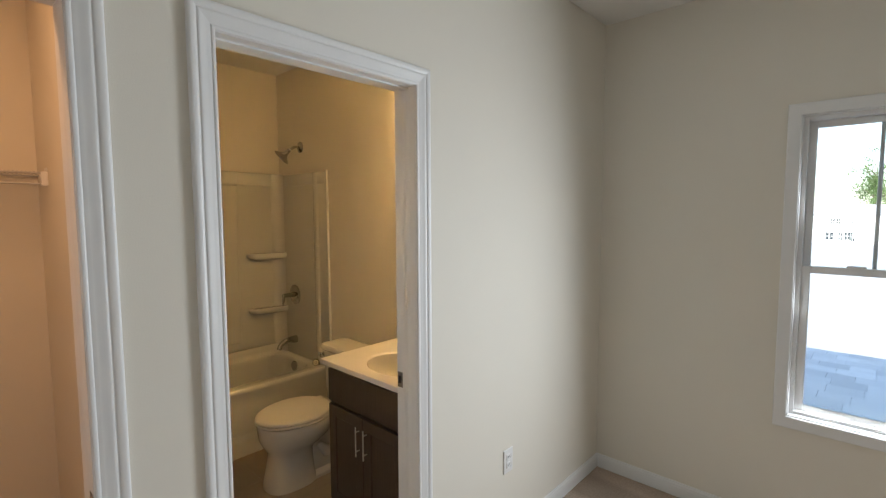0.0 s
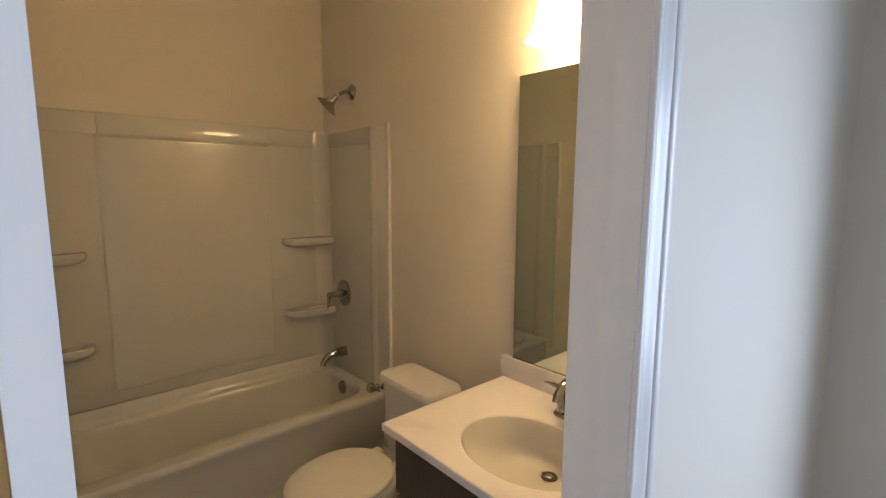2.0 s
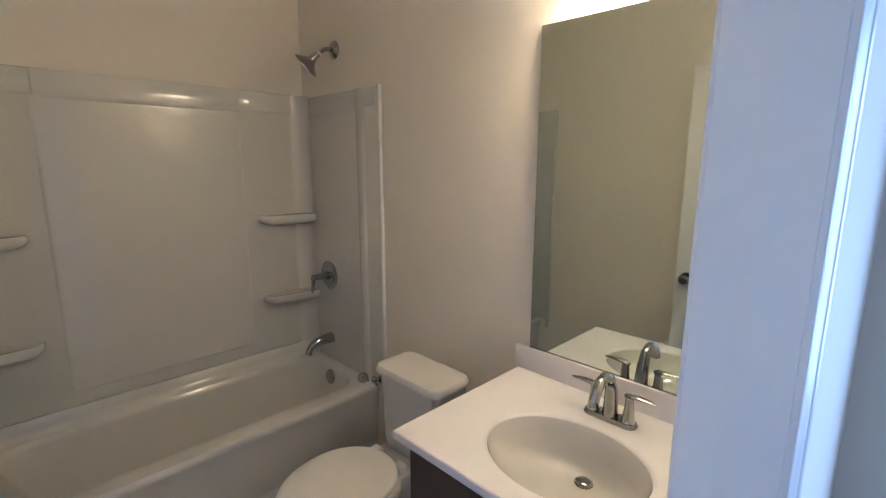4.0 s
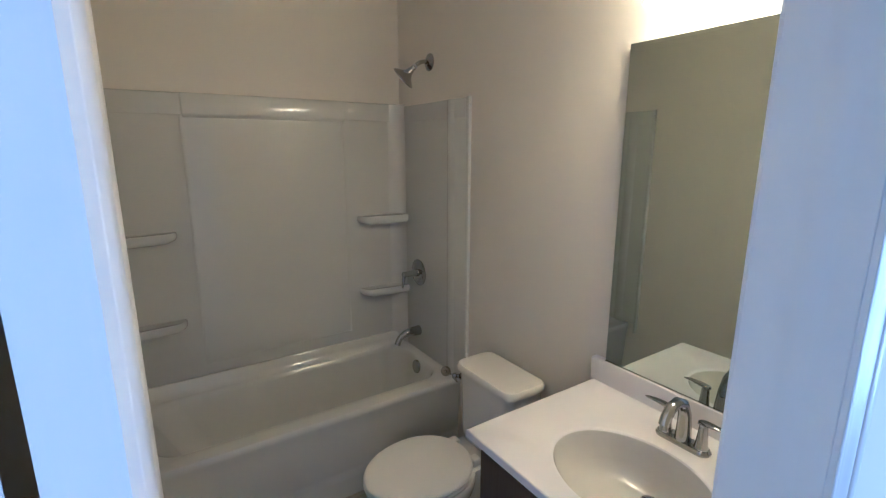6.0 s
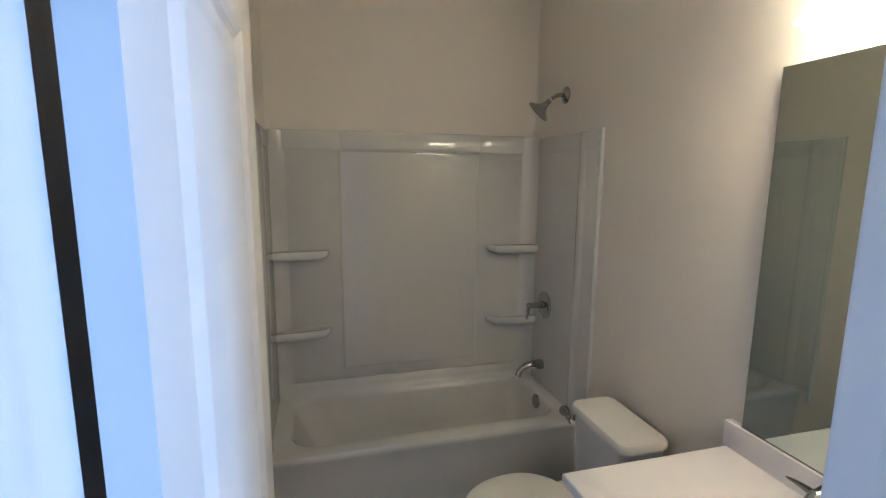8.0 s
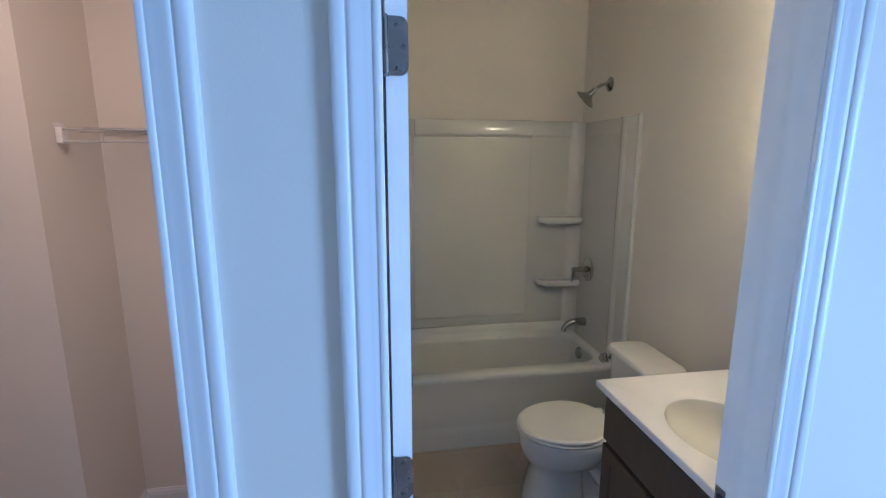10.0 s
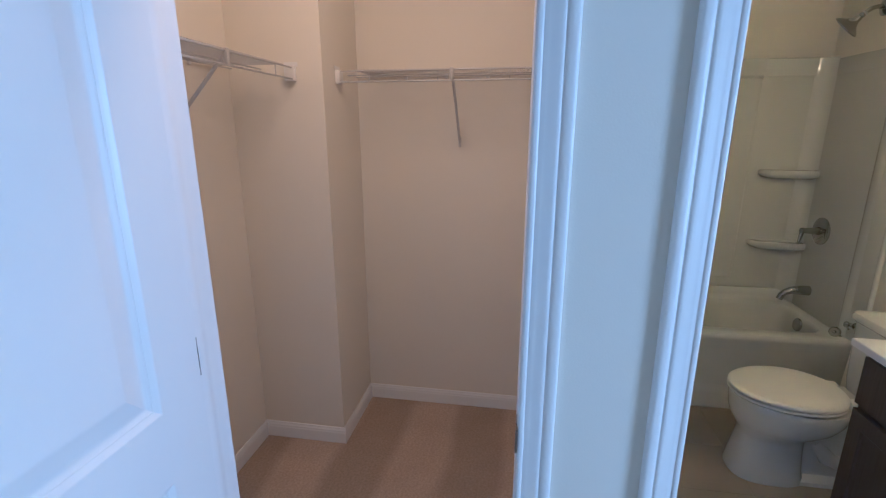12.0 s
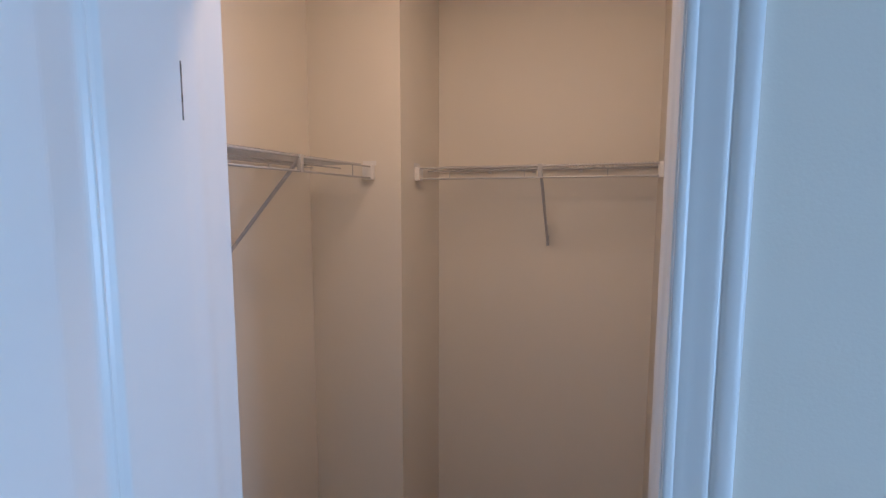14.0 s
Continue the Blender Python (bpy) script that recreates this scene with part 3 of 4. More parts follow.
rings = [egg(CX, 0.700, 1.07, 0.140, 0.3995), egg(CX, 0.654, 1.102, 0.185, 0.3995), egg(CX, 0.649, 1.105, 0.190, 0.406), egg(CX, 0.652, 1.103, 0.187, 0.411), egg(CX, 0.658, 1.10, 0.181, 0.4125), egg(CX, 0.700, 1.07, 0.140, 0.4125)]
part("seat", bridge(bmesh.new(), rings, True, True), SEAT, toilet, smooth=True)
rings = [egg(CX, 0.700, 1.07, 0.140, 0.4190), egg(CX, 0.655, 1.103, 0.185, 0.4190), egg(CX, 0.651, 1.105, 0.189, 0.4205), egg(CX, 0.650, 1.106, 0.190, 0.425), egg(CX, 0.652, 1.104, 0.188, 0.430), egg(CX, 0.658, 1.10, 0.182, 0.4345)]
rings += [egg(CX, 0.658 + 0.222 * k, 1.10 - 0.20 * k, 0.182 * (1 - k), 0.4345 + 0.009 * (1 - (1 - k) ** 2)) for k in (0.06, 0.14, 0.25, 0.4, 0.55, 0.7, 0.85, 0.95)]
part("lid", bridge(bmesh.new(), rings, True, True), SEAT, toilet, smooth=True)
for dx in (-0.075, 0.075):
    part("seat_hinge", box(CX + dx - 0.022, CX + dx + 0.022, 1.085, 1.125, 0.392, 0.428, 0.008, 3), SEAT, toilet, smooth=True)
rings = [round_rect(CX + 0.030, 1.268, 0.155, 0.088, 0.035, 0.392), round_rect(CX + 0.030, 1.268, 0.165, 0.092, 0.04, 0.45), round_rect(CX + 0.033, 1.266, 0.176, 0.097, 0.04, 0.718)]
part("tank", bridge(bmesh.new(), rings, True, True), PORCELAIN, toilet, smooth=True)
rings = [round_rect(CX + 0.033, 1.262, 0.180, 0.100, 0.04, 0.716), round_rect(CX + 0.033, 1.260, 0.190, 0.107, 0.045, 0.724), round_rect(CX + 0.033, 1.260, 0.190, 0.107, 0.045, 0.742), round_rect(CX + 0.033, 1.260, 0.182, 0.099, 0.04, 0.753), round_rect(CX + 0.033, 1.260, 0.15, 0.07, 0.03, 0.756)]
part("tank_lid", bridge(bmesh.new(), rings, True, True), PORCELAIN, toilet, smooth=True)
LEVER, OUT = Vector((CX - 0.127, 1.178, 0.684)), Vector((-0.62, -0.78, 0))
lev = part("flush_lever", lathe([(0.0001, 0), (0.015, 0), (0.016, 0.005), (0.010, 0.009), (0.0085, 0.020), (0.0135, 0.023), (0.0145, 0.034), (0.010, 0.040), (0.0001, 0.041)], look(LEVER, LEVER + OUT) @ Matrix.Rotation(math.pi, 4, "X")), CHROME, toilet, "round chrome flush lever", True)
part("lever_arm", tube([LEVER + OUT * 0.030, LEVER + OUT * 0.034 + Vector((0.018, -0.006, -0.003)), LEVER + OUT * 0.034 + Vector((0.040, -0.010, -0.008))], [0.008, 0.006, 0.004]), CHROME, lev, smooth=True)

# ---- vanity ----
VX0, VX1, VF, VTOP = -0.821, WB - 0.001, 0.832, 0.832


def framed(x0, x1, z0, z1, y0, y1, rail=0.056, deep=0.007):
    """A flat-framed cabinet door with a recessed panel; y0 is its front."""
    steps = ((0, 0.002), (0.002, 0), (rail - 0.001, 0), (rail + 0.0005, 0.001), (rail + 0.003, deep))
    rings = [[(x0, y1, z0), (x1, y1, z0), (x1, y1, z1), (x0, y1, z1)]]
    rings += [[(x0 + a, y0 + d, z0 + a), (x1 - a, y0 + d, z0 + a), (x1 - a, y0 + d, z1 - a), (x0 + a, y0 + d, z1 - a)] for a, d in steps]
    return bridge(bmesh.new(), rings, True, True)


vanity = thing("vanity_cabinet", "dark espresso-stained bathroom vanity cabinet", "vanity")
part("body", box(VX0, VX1, VF, NY - 0.001, 0.10, 0.69, 0.001, 1), CABINET, vanity)
part("side_panel", box(VX0, VX0 + 0.018, VF, NY - 0.001, 0.69, VTOP), CABINET, vanity)
part("front_rail", box(VX0 + 0.018, VX1, VF, VF + 0.018, 0.69, VTOP), CABINET, vanity)
part("toe_kick", box(VX0 + 0.002, VX1, VF + 0.07, NY - 0.002, 0.004, 0.10), CABINET, vanity)
part("drawer_front", box(VX0 + 0.006, VX1 - 0.02, VF - 0.019, VF - 0.001, 0.652, VTOP - 0.012, 0.002, 2), CABINET, vanity)
for a, b, hxp in ((VX0 + 0.006, -0.535, -0.562), (-0.531, -0.247, -0.504)):
    d = part("cabinet_door", framed(a, b, 0.118, 0.632, VF - 0.019, VF - 0.001), CABINET, vanity)
    bar = part("bar_pull", tube([(hxp, VF - 0.040, 0.442), (hxp, VF - 0.040, 0.588)], 0.0034), SATIN, d, "slim brushed nickel bar pull", True)
    for z in (0.467, 0.563):
        part("pull_post", tube([(hxp, VF - 0.019, z), (hxp, VF - 0.039, z)], 0.0028), SATIN, d, smooth=True)
part("filler_panel", box(-0.243, VX1, VF - 0.019, VF - 0.001, 0.118, 0.632, 0.002, 2), CABINET, vanity)

CT = 0.858
SXC, SYC, SA, SB2 = -0.484, 1.040, 0.210, 0.167
counter = thing("countertop", "white cultured-marble vanity top with an oval basin", "countertop")
bm = bmesh.new()
n = 64
x0, x1, y0, y1 = -0.874, WB - 0.001, 0.803, NY - 0.001
ell = lambda k, s, z: (SXC + SA * s * math.cos(2 * math.pi * k / n), SYC + SB2 * s * math.sin(2 * math.pi * k / n), z)
def square_pt(k, z, inset=0.0):
    c, s = math.cos(2 * math.pi * k / n), math.sin(2 * math.pi * k / n)
    tx = ((x1 - inset if c > 0 else x0 + inset) - SXC) / c if abs(c) > 1e-9 else 1e9
    ty = ((y1 - inset if s > 0 else y0 + inset) - SYC) / s if abs(s) > 1e-9 else 1e9
    t = min(tx, ty)
    return (SXC + c * t, SYC + s * t, z)
angs = sorted(set([2 * math.pi * k / n for k in range(n)] + [math.atan2(yy - SYC, xx - SXC) % (2 * math.pi) for xx in (x0, x1) for yy in (y0, y1)]))
def around(f):
    return [f(a) for a in angs]
def sq(a, z, inset=0.0):
    return square_pt(a * n / (2 * math.pi), z, inset)
def el(a, s, z):
    return ell(a * n / (2 * math.pi), s, z)
rings = [around(lambda a: sq(a, VTOP + 0.001)), around(lambda a: sq(a, CT - 0.003)), around(lambda a: sq(a, CT, 0.003)), around(lambda a: el(a, 1.06, CT)), around(lambda a: el(a, 1.02, CT - 0.0015)), around(lambda a: el(a, 1.0, CT - 0.006))]
slab = part("slab", bridge(bm, rings), QUARTZ, counter, smooth=True)
back = lambda p, d: (p[0], p[1] + d, p[2])
BOWL = ((1.0, -0.006, 0), (0.985, -0.016, 0), (0.95, -0.045, 0.004), (0.86, -0.085, 0.018), (0.72, -0.118, 0.040), (0.50, -0.134, 0.070), (0.20, -0.141, 0.108), (0.14, -0.144, 0.115))
rings = [around(lambda a, s=s, z=z, d=d: back(el(a, s, CT + z), d)) for s, z, d in BOWL]
part("basin", bridge(bmesh.new(), rings, False, True), SINK, counter, "white oval sink basin", True)
drain = part("sink_drain", lathe([(0.0001, -0.003), (0.017, -0.003), (0.019, 0.003), (0.025, 0.003), (0.026, 0.0), (0.0001, -0.004)], pose(SXC, SYC + 0.115, CT - 0.1425)), NICKEL, counter, "chrome sink drain", True)
part("stopper", lathe([(0.0001, 0.004), (0.012, 0.003), (0.0145, 0.001), (0.0145, -0.002), (0.0001, -0.002)], pose(SXC, SYC + 0.115, CT - 0.1405)), CHROME, drain, smooth=True)
part("overflow_hole", lathe([(0.0001, 0), (0.0085, 0), (0.0085, 0.004), (0.0001, 0.005)], pose(SXC, SYC - SB2 * 0.955, CT - 0.043, -78)), BLACK, counter, "dark overflow hole in the basin")
part("backsplash", box(-0.886, x1, NY - 0.033, NY - 0.001, VTOP + 0.001, 0.941, 0.003, 2), QUARTZ, counter, smooth=True)

faucet = thing("bathroom_faucet", "two-handle chrome centerset bathroom faucet", "faucet")
FX, FY = -0.480, 1.282
rings = [round_rect(FX, FY, 0.078, 0.026, 0.0255, CT), round_rect(FX, FY, 0.079, 0.027, 0.0265, CT + 0.006), round_rect(FX, FY, 0.074, 0.022, 0.0215, CT + 0.013), round_rect(FX, FY, 0.066, 0.014, 0.0135, CT + 0.015)]
part("base_plate", bridge(bmesh.new(), rings, True, True), CHROME, faucet, smooth=True)
part("spout", tube([(FX, FY, CT + 0.01), (FX, FY - 0.001, CT + 0.050), (FX, FY - 0.006, CT + 0.096), (FX, FY - 0.022, CT + 0.129), (FX, FY - 0.051, CT + 0.143), (FX, FY - 0.081, CT + 0.135), (FX, FY - 0.101, CT + 0.114), (FX, FY - 0.108, CT + 0.094)], [0.023, 0.020, 0.0175, 0.016, 0.0155, 0.015, 0.0145, 0.0145], 24), CHROME, faucet, smooth=True)
for s in (-1, 1):
    hb = part("handle_body", lathe([(0.0001, 0), (0.020, 0), (0.0170, 0.010), (0.0135, 0.040), (0.0115, 0.066), (0.0110, 0.074), (0.009, 0.078), (0.0001, 0.079)], pose(FX + s * 0.052, FY, CT + 0.012)), CHROME, faucet, smooth=True)
    rings = []
    for u, z, w, h in ((0.036, 0.088, 0.003, 0.002), (0.040, 0.088, 0.011, 0.006), (0.052, 0.090, 0.0135, 0.007), (0.070, 0.092, 0.0125, 0.006), (0.092, 0.0925, 0.0105, 0.0045), (0.112, 0.0915, 0.0075, 0.003), (0.124, 0.090, 0.003, 0.0015)):
        rings.append([(FX + s * u, FY - 0.03 * (u - 0.052) + w * math.cos(a), CT + z + h * math.sin(a)) for a in [k * math.pi / 8 for k in range(16)]])
    part("lever", bridge(bmesh.new(), rings, True, True), CHROME, hb, smooth=True)

mirror = thing("wall_mirror", "frameless wall mirror above the vanity", "mirror")
part("backing", box(-0.830, WB - 0.004, NY - 0.0195, NY - 0.001, 0.946, 1.997), MIRROR_EDGE, mirror)
part("glass", box(-0.832, WB - 0.004, NY - 0.0245, NY - 0.0197, 0.945, 1.998, 0.0012, 1), MIRROR, mirror)
part("bottom_channel", box(-0.832, WB - 0.004, NY - 0.026, NY - 0.001, 0.9412, 0.9448), CHROME, mirror)

# ---- vanity light ----
def glowing(name, colour, strength):
    m = bpy.data.materials.new(name)
    m.use_nodes = True
    b = m.node_tree.nodes["Principled BSDF"]
    b.inputs["Base Color"].default_value, b.inputs["Roughness"].default_value = (0.9, 0.86, 0.78, 1), 0.4
    b.inputs["Emission Color"].default_value, b.inputs["Emission Strength"].default_value = (*colour, 1), strength
    return m


SHADE = glowing("frosted_shade", WARM, SHADE_GLOW)
DOME = glowing("frosted_dome", CLOSET_WARM, DOME_GLOW)
BRONZE = material("dark_bronze", (0.10, 0.075, 0.055), 0.35, 1.0, vary=0.1)
light = thing("vanity_light", "bronze vanity light with lit frosted bell shades", "wall light")
part("back_bar", box(-0.70, -0.26, NY - 0.022, NY - 0.001, 2.235, 2.305, 0.01, 3), BRONZE, light, smooth=True)
for x in SHADES:
    sh = part("shade", lathe([(0.027, 0.135), (0.030, 0.120), (0.036, 0.090), (0.043, 0.055), (0.054, 0.025), (0.069, 0.004), (0.071, 0.0), (0.068, 0.001), (0.052, 0.024), (0.041, 0.055), (0.034, 0.09), (0.028, 0.120), (0.024, 0.130)], pose(x, 1.303, 2.062), 32), SHADE, light, "glowing frosted glass bell shade", True)
    part("socket_cap", lathe([(0.0001, 0.165), (0.012, 0.165), (0.020, 0.155), (0.030, 0.140), (0.031, 0.128), (0.0001, 0.128)], pose(x, 1.303, 2.065)), BRONZE, light, smooth=True)
    part("arm", tube([(x, NY - 0.01, 2.265), (x, 1.35, 2.275), (x, 1.315, 2.262), (x, 1.305, 2.240), (x, 1.303, 2.22)], 0.007), BRONZE, light, smooth=True)
    lamp("vanity_bulb", "POINT", pose(x, 1.303, 2.095), VANITY_W, WARM, size=0.028)


# ---- closet shelves ----
def wire_shelf(name, label, a, b, depth_dir, depth, brace_at, ends):
    """A ventilated wire shelf from a to b along its wall; depth_dir points from the wall to its front."""
    sh = thing(name, label, "wire shelf", "closet wire shelves")
    a, b, d = Vector(a), Vector(b), Vector(depth_dir)
    along = (b - a).normalized()
    up = Vector((0, 0, 1))
    rod = lambda p, q, r, nm, n=8: part(nm, tube([p, q], r, n), WIRE, sh, smooth=True)
    front = d * depth
    rod(a + d * 0.012, b + d * 0.012, 0.0032, "back_rod")
    rod(a + d * depth * 0.5 - up * 0.005, b + d * depth * 0.5 - up * 0.005, 0.003, "middle_rod")
    rod(a + front - up * 0.003, b + front - up * 0.003, 0.0036, "front_rod")
    rod(a + front - up * 0.047, b + front - up * 0.047, 0.0036, "lip_rod")
    bm = bmesh.new()
    n = int((b - a).length / 0.0127)
    for i in range(7, n):
        p = a + along * (i * 0.0127)
        pts = [p + d * 0.010 + up * 0.003, p + front + up * 0.002]
        if i % 24 == 12:
            pts.append(p + front - up * 0.047)
        for s, e in zip(pts, pts[1:]):
            r = 0.0016
            dirn = (e - s).normalized()
            side, w2 = along * r, dirn.cross(along) * r
            bridge(bm, [[q + side + w2, q - side + w2, q - side - w2, q + side - w2] for q in (s, e)], True, True)
    tagged(part("wire_deck", bm, WIRE, sh), kind="stuff")
    for t in brace_at:
        p = a + along * t
        foot = part("brace", tube([p + front - up * 0.006, p + d * 0.012 - up * 0.30, p + d * 0.005 - up * 0.315], [0.0065, 0.0065, 0.005], 8), BRACE, sh, "grey steel diagonal brace", True)
        part("brace_clip", box(*sorted((p.x + front.x - 0.008, p.x + front.x + 0.008)), *sorted((p.y + front.y - 0.008, p.y + front.y + 0.008)), a.z - 0.050, a.z + 0.005, 0.003, 2), WIRE, sh, smooth=True)
        part("brace_foot", box(p.x - 0.006, p.x + 0.006, p.y - 0.006, p.y + 0.006, a.z - 0.335, a.z - 0.29, 0.002, 1), BRACE, sh)
    for e, s in ends:
        q = Vector(e) + front
        near = q + along * s * 0.022 - d * 0.035
        c0 = Vector((min(q.x + d.x * 0.012, near.x), min(q.y + d.y * 0.012, near.y)))
        c1 = Vector((max(q.x + d.x * 0.012, near.x), max(q.y + d.y * 0.012, near.y)))
        part("end_bracket", box(c0.x, c1.x, c0.y, c1.y, a.z - 0.054, a.z + 0.004, 0.004, 2), PLASTIC, sh, "white plastic end bracket", True)
        tab = q - d * 0.010 + along * s * 0.002
        part("bracket_tab", box(min(tab.x, tab.x + along.x * s * 0.003 - abs(d.x) * 0.03), max(tab.x, tab.x + along.x * s * 0.003 + abs(d.x) * 0.03), min(tab.y, tab.y + along.y * s * 0.003 - abs(d.y) * 0.03), max(tab.y, tab.y + along.y * s * 0.003 + abs(d.y) * 0.03), a.z + 0.002, a.z + 0.020, 0.001, 1), PLASTIC, sh)
    for i in range(1, int((b - a).length / 0.2)):
        p = a + along * (i * 0.2 + 0.05)
        part("wall_clip", box(p.x - 0.008, p.x + 0.008, p.y - 0.008, p.y + 0.008, a.z - 0.014, a.z + 0.010, 0.003, 1), PLASTIC, sh)
    return sh


PLASTIC = material("white_plastic", (0.80, 0.79, 0.77), 0.4, vary=0.01)
BRACE = material("grey_steel", (0.52, 0.52, 0.53), 0.4, 0.2, vary=0.05)
SZ = 1.784
wire_shelf("wire_shelf", "white ventilated wire shelf on the closet back wall", (-1.585, -1.145, SZ), (-1.585, -0.19, SZ), (1, 0, 0), 0.285, [0.518], [((-1.585, -1.145, SZ), 1), ((-1.585, -0.19, SZ), -1)])
wire_shelf("wire_shelf", "white ventilated wire shelf along the closet side wall", (-1.155, -1.565, SZ), (WB, -1.565, SZ), (0, 1, 0), 0.295, [0.462], [((-1.155, -1.565, SZ), 1), ((WB, -1.565, SZ), -1)])
globe = thing("ceiling_light", "round frosted flush-mount closet light, lit", "ceiling light")
part("diffuser", lathe([(0.0001, -0.085), (0.05, -0.082), (0.10, -0.06), (0.125, -0.02), (0.125, -0.004)], pose(*CLOSET_LAMP, H)), DOME, globe, "glowing frosted glass dome", True)
part("pan", lathe([(0.0001, -0.02), (0.135, -0.02), (0.14, -0.001), (0.0001, -0.001)], pose(*CLOSET_LAMP, H)), NICKEL, globe, smooth=True)

# ---- outlet ----
outlet = thing("wall_outlet", "white duplex outlet on the cream wall", "outlet")
OY, OZ = 1.275, 0.432
part("cover_plate", box(WF, WF + 0.006, OY - 0.036, OY + 0.036, OZ - 0.058, OZ + 0.058, 0.003, 2), PLASTIC, outlet)
for dz in (-0.02, 0.02):
    r = part("receptacle", box(WF + 0.005, WF + 0.0085, OY - 0.017, OY + 0.017, OZ + dz - 0.014, OZ + dz + 0.014, 0.004, 2), PLASTIC, outlet)
    for dy in (-0.006, 0.006):
        part("slot", box(WF + 0.008, WF + 0.009, OY + dy - 0.001, OY + dy + 0.001, OZ + dz - 0.003, OZ + dz + 0.006), BLACK, r)

# ---- window ----
window = thing("window_1", "white vinyl double-hung window with picture-frame casing", "window", kind="structure")
for nm, f0, f1 in (("window_casing", (0, 0), (0, 1)), ("window_casing", (0, 1), (1, 1)), ("window_casing", (1, 1), (1, 0)), ("window_casing", (1, 0), (0, 0))):
    def corner(f):
        X, Z = (WX1 if f[0] else WX0), (WZ1 if f[1] else WZ0)
        sx, sz = (1 if f[0] else -1), (1 if f[1] else -1)
        return lambda u, d: (X + sx * (u * 0.86), BN - d, Z + sz * (u * 0.86))
    part(nm, sweep_profile([(0, 0), (0, 0.012), (0.004, 0.014), (0.058, 0.016), (0.063, 0.013), (0.063, 0)], [corner(f0), corner(f1)]), TRIM, window)
FR = 0.022
def frame_rect(name, x0, x1, z0, z1, w, y0, y1, parent, mat=VINYL):
    fr = part(name, box(x0, x0 + w, y0, y1, z0, z1, 0.002, 1), mat, parent)
    part("stile", box(x1 - w, x1, y0, y1, z0, z1, 0.002, 1), mat, fr)
    part("rail", box(x0 + w, x1 - w, y0 + 0.001, y1 - 0.001, z1 - w, z1, 0.002, 1), mat, fr)
    part("rail", box(x0 + w, x1 - w, y0 + 0.001, y1 - 0.001, z0, z0 + w, 0.002, 1), mat, fr)
    return fr
frame_rect("window_frame", WX0, WX1, WZ0, WZ1, FR, BN + 0.035, BN + 0.13, window)
part("return", box(WX0, WX0 + 0.004, BN - 0.001, BN + 0.035, WZ0, WZ1), TRIM, window)
part("return", box(WX1 - 0.004, WX1, BN - 0.001, BN + 0.035, WZ0, WZ1), TRIM, window)
part("return", box(WX0 + 0.004, WX1 - 0.004, BN - 0.001, BN + 0.035, WZ1 - 0.004, WZ1), TRIM, window)
part("window_sill", box(WX0 + 0.004, WX1 - 0.004, BN - 0.001, BN + 0.035, WZ0, WZ0 + 0.006), TRIM, window)
ZM = 1.335
up_s = frame_rect("upper_sash", WX0 + FR, WX1 - FR, ZM - 0.015, WZ1 - FR, 0.030, BN + 0.088, BN + 0.115, window)
lo_s = frame_rect("lower_sash", WX0 + FR, WX1 - FR, WZ0 + FR, ZM + 0.018, 0.034, BN + 0.052, BN + 0.080, window)
GLASS = bpy.data.materials.new("window_glass")
GLASS.use_nodes = True
gb = GLASS.node_tree.nodes["Principled BSDF"]
gb.inputs["Base Color"].default_value, gb.inputs["Roughness"].default_value, gb.inputs["Transmission Weight"].default_value, gb.inputs["IOR"].default_value = (0.97, 0.99, 0.99, 1), 0.0, 1.0, 1.45
for par, z0, z1, y in ((up_s, ZM + 0.010, WZ1 - FR - 0.026, BN + 0.100), (lo_s, WZ0 + FR + 0.030, ZM - 0.012, BN + 0.066)):
    g = part("pane", box(WX0 + FR + 0.026, WX1 - FR - 0.026, y, y + 0.003, z0, z1), GLASS, par)
    g.visible_shadow = False
for gx in (1.225, 1.49):
    part("muntin", box(gx - 0.008, gx + 0.008, BN + 0.104, BN + 0.112, ZM + 0.01, WZ1 - FR - 0.028, 0.002, 1), VINYL, up_s)
part("sash_lock", box(1.13, 1.20, BN + 0.045, BN + 0.072, ZM + 0.018, ZM + 0.028, 0.004, 2), VINYL, lo_s)

# ---- outside ----
SHINGLE = material("asphalt_shingle", (0.74, 0.69, 0.66), 0.9, vary=0.08, scale=3, grain=0.3, grain_scale=200)
sn = SHINGLE.node_tree
info = sn.nodes.new("ShaderNodeObjectInfo")
tone = sn.nodes.new("ShaderNodeMapRange")
tone.inputs[3].default_value, tone.inputs[4].default_value = 0.86, 1.14
sn.links.new(info.outputs["Random"], tone.inputs[0])
blend = sn.nodes.new("ShaderNodeVectorMath")
blend.operation = "SCALE"
sn.links.new(sn.nodes["Principled BSDF"].inputs["Base Color"].links[0].from_socket, blend.inputs[0])
sn.links.new(tone.outputs[0], blend.inputs["Scale"])
sn.links.new(blend.outputs[0], sn.nodes["Principled BSDF"].inputs["Base Color"])
CONCRETE = material("pale_concrete", (0.55, 0.53, 0.50), 0.9, vary=0.1, scale=0.5)
SIDING = material("white_siding", (0.80, 0.79, 0.77), 0.6, vary=0.03)
DARKGLASS = material("far_window_glass", (0.05, 0.06, 0.07), 0.1)
BARK = material("bark", (0.16, 0.12, 0.09), 0.9, vary=0.3)
LEAF = material("foliage", (0.10, 0.16, 0.04), 0.6, vary=0.5, scale=1.5)
tagged(part("ground", box(-300, 300, BN + 0.5, 600, -3.3, -3.1), CONCRETE), "pale sunlit paving and ground", "ground", kind="structure")
roof = thing("porch_roof", "grey asphalt-shingle porch roof below the window", "roof")
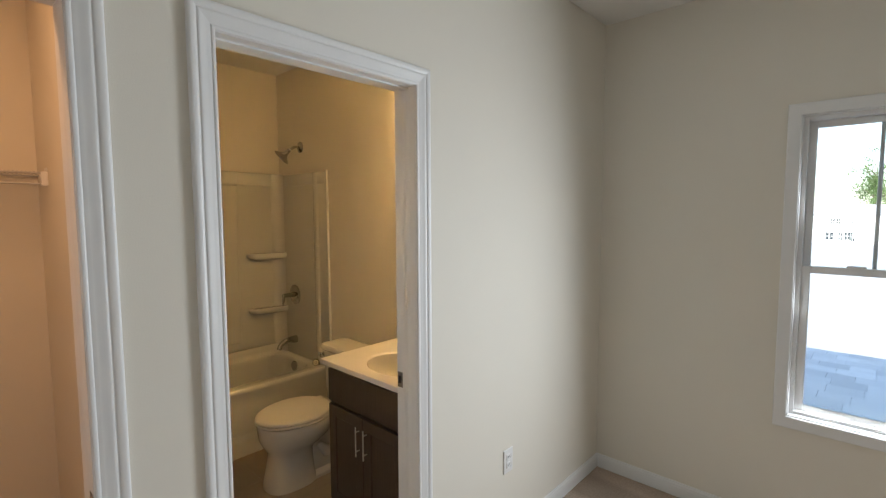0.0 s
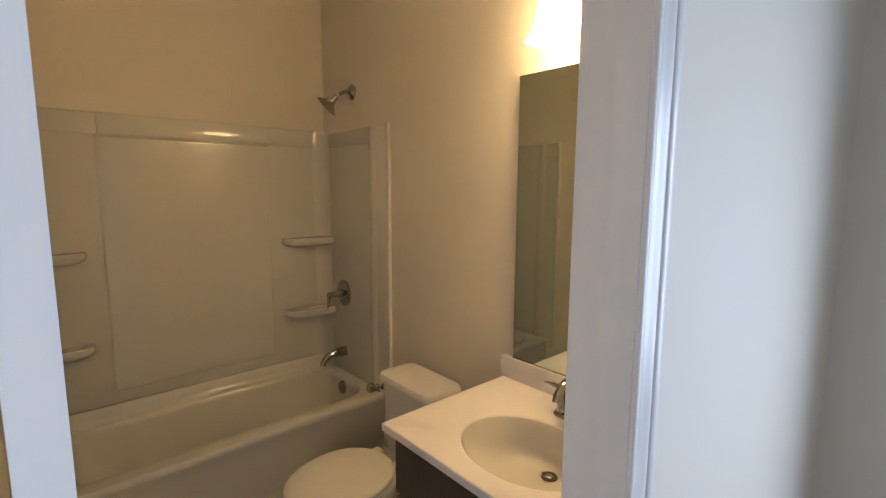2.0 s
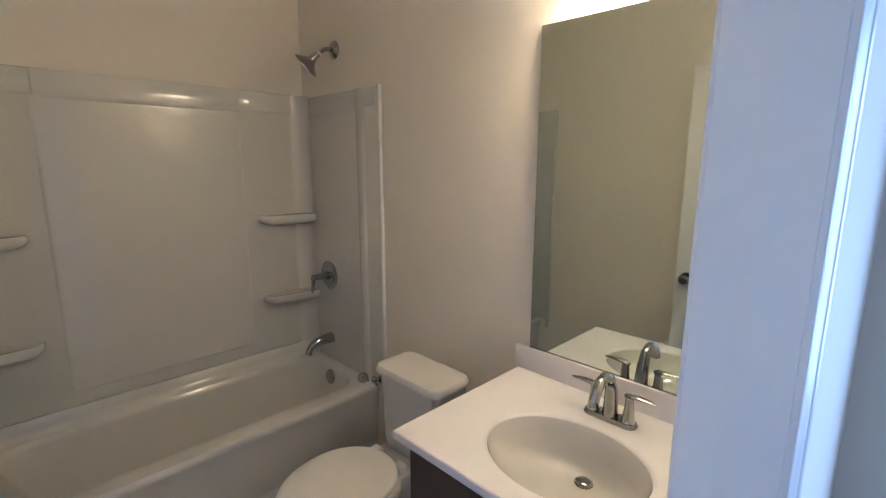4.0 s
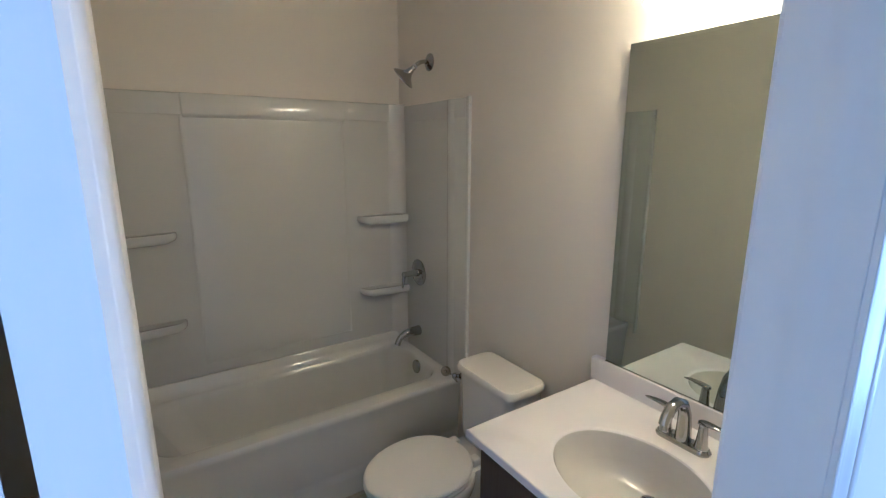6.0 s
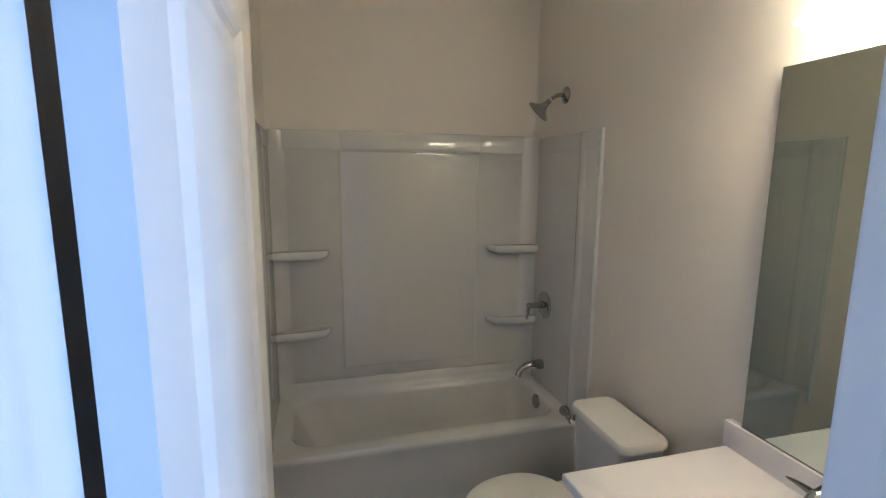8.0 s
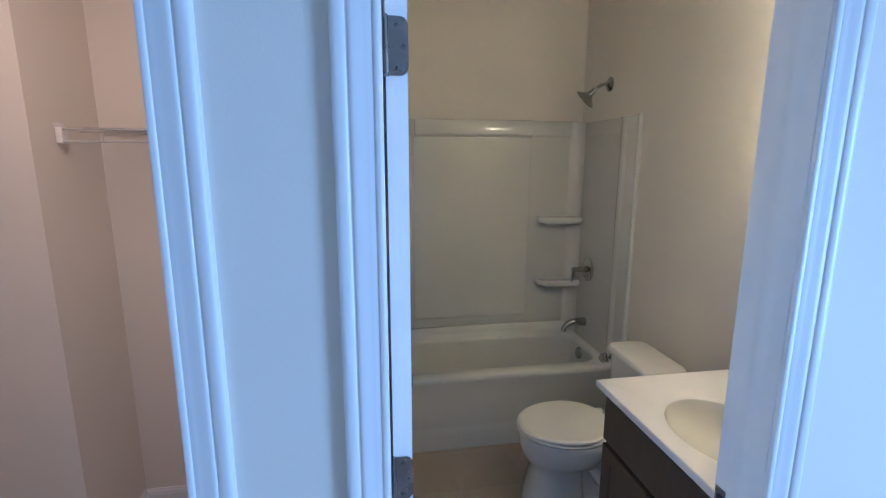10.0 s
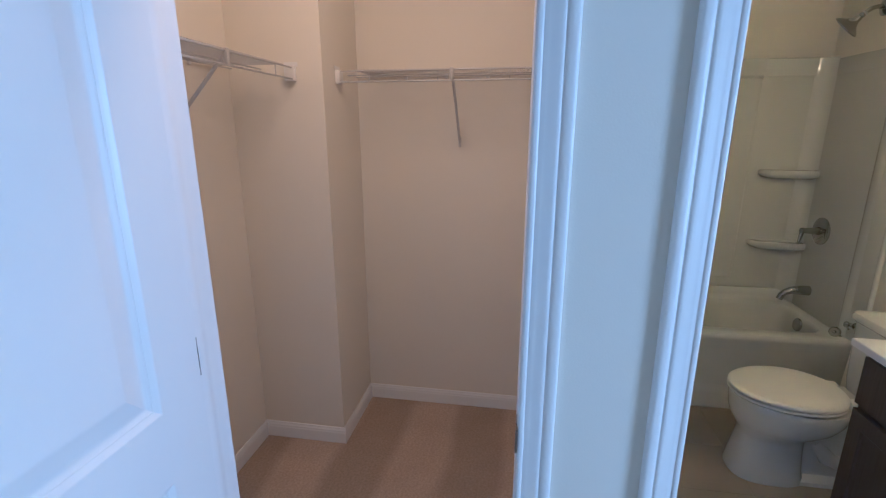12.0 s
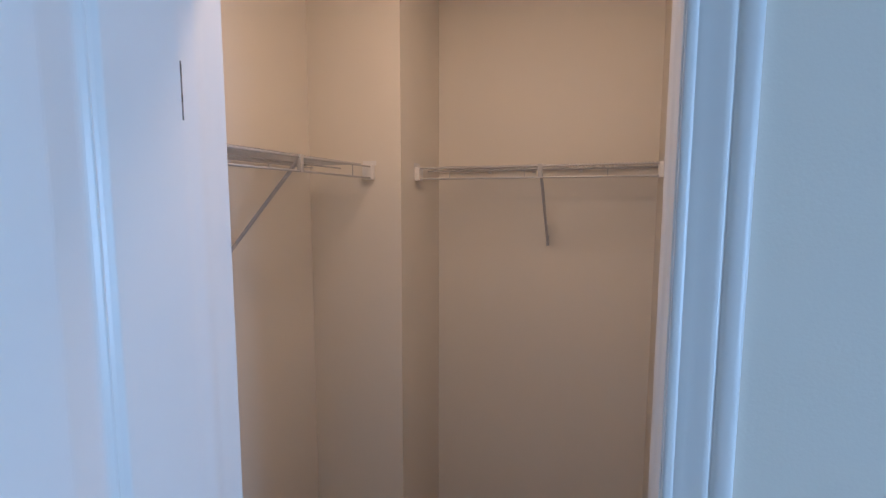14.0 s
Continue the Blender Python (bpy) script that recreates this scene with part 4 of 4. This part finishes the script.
def roof_pt(x, y, lift=0.0):
    return (x, y, 0.50 - 0.098 * (y - 2.40) + lift)
bm = bmesh.new()
bridge(bm, [[roof_pt(x, y, l) for y, l in ((2.385, 0), (5.5, 0), (5.5, -0.1), (2.385, -0.1))] for x in (-3, 6)], True, True)
part("deck", bm, SHINGLE, roof)
part("gutter", box(-3, 6, 5.49, 5.60, 0.08, 0.185, 0.02, 2), SIDING, roof)
rng = random.Random(4)
course, row = 0.26, 0
y = 2.45
tabs = {}
while y < 5.45:
    x = -0.6 - rng.random() * 0.3
    while x < 3.0:
        w = rng.choice((0.17, 0.20, 0.24))
        key = (w,)
        if key not in tabs:
            tb = bmesh.new()
            bm_box(tb, 0, w - 0.0025, -0.275, 0, 0, 0.006)
            me = bpy.data.meshes.new("shingle")
            tb.to_mesh(me)
            tb.free()
            me.materials.append(SHINGLE)
            tabs[key] = me
        ob = new("shingle", tabs[key])
        ob.parent = roof
        ob.matrix_basis = Matrix.Translation(roof_pt(x, y + course, 0.004 + rng.random() * 0.003)) @ Matrix.Rotation(-math.atan(0.098) + 0.02, 4, "X")
        x += w
    y += course
house = thing("house", "white two-storey house with a grey gable roof across the street", "house")
HY = 90.0
part("wall", box(-16, 9, HY, HY + 8, -3.1, 1.2), SIDING, house)
bm = bmesh.new()
bridge(bm, [[(x, HY - 0.4, 1.2), (x, HY + 4, 2.6), (x, HY + 8.4, 1.2)] for x in (-16.4, 9.4)], True, True)
part("roof", bm, SIDING, house)
bm = bmesh.new()
bridge(bm, [[(-2.4, yy, 1.2), (-0.6, yy, 1.2), (-1.5, yy, 3.4)] for yy in (HY - 0.6, HY + 3)], True, True)
part("gable", bm, SHINGLE, house)
for wx, wz, w, hgt in ((-3.4, 0.15, 0.5, 0.75), (-2.75, 0.15, 0.5, 0.75), (-1.1, 0.15, 0.4, 0.6), (-3.7, -2.05, 0.9, 1.1), (-2.45, -2.1, 0.4, 1.2), (-1.65, -2.0, 0.6, 1.1), (-1.05, -2.1, 0.4, 1.3), (-9, 0.15, 0.7, 0.9), (-9, -2.0, 0.9, 1.3)):
    wi = part("window", box(wx - w / 2 - 0.08, wx + w / 2 + 0.08, HY - 0.05, HY + 0.02, wz - hgt / 2 - 0.08, wz + hgt / 2 + 0.08), SIDING, house)
    part("pane", box(wx - w / 2, wx + w / 2, HY - 0.07, HY - 0.04, wz - hgt / 2, wz + hgt / 2), DARKGLASS, wi)
    part("glazing_bar", box(wx - 0.04, wx + 0.04, HY - 0.10, HY - 0.06, wz - hgt / 2, wz + hgt / 2), SIDING, wi)
    part("glazing_bar", box(wx - w / 2, wx + w / 2, HY - 0.10, HY - 0.06, wz - 0.04, wz + 0.04), SIDING, wi)
tree = thing("tree", "leafy green deciduous tree behind the house", "tree")
base_t = Vector((0.9, 112.0, -3.1))
rt = random.Random(9)
part("trunk", tube([base_t, base_t + Vector((0.2, 0, 4)), base_t + Vector((0.0, 0, 8)), base_t + Vector((0.2, 0, 12.5))], [0.38, 0.28, 0.18, 0.05], 10), BARK, tree, smooth=True)
for k in range(11):
    a = rt.random() * 6.28
    low = base_t + Vector((0.1, 0, 4.5 + k * 0.65))
    tip = low + Vector((math.cos(a) * 2.4, math.sin(a) * 2.4, 1.3 + rt.random()))
    part("limb", tube([low, (low + tip) / 2 + Vector((0, 0, 0.2)), tip], [0.13, 0.08, 0.03], 6), BARK, tree, smooth=True)
crown = bmesh.new()
clumps = [base_t + Vector((rt.gauss(0, 1.35), rt.gauss(0, 1.35), 9.3 + rt.gauss(0, 1.9))) for _ in range(70)]
for c in clumps:
    for _ in range(55):
        p = c + Vector((rt.gauss(0, 0.45), rt.gauss(0, 0.45), rt.gauss(0, 0.4)))
        q = Euler((rt.random() * 6.3, rt.random() * 6.3, rt.random() * 6.3)).to_matrix()
        r = 0.12 + rt.random() * 0.10
        crown.faces.new([crown.verts.new(p + q @ Vector(v)) for v in ((-r, 0, 0), (0, -r * 0.5, 0), (r, 0, 0), (0, r * 0.5, r * 0.2))])
tagged(part("crown", crown, LEAF, tree), kind="stuff")

# ---- floor tiles ----
TS = 0.330
me = bpy.data.meshes.new("tile")
tb = box(-TS / 2 + 0.0015, TS / 2 - 0.0015, -TS / 2 + 0.0015, TS / 2 - 0.0015, 0, 0.0022, 0.0008, 1)
tb.to_mesh(me)
tb.free()
me.materials.append(TILE)
for i in range(-1, 6):
    for j in range(-2, 4):
        cx, cy = -1.76 + TS * (i + 0.5), 0.40 + TS * (j + 0.5)
        if cx + TS / 2 > -0.06 or cx - TS / 2 < TX or cy - TS / 2 < -0.28 or cy > NY:
            continue
        ob = new("tile", me)
        ob.parent = floor_bath
        ob.location = (cx, cy, 0.001)
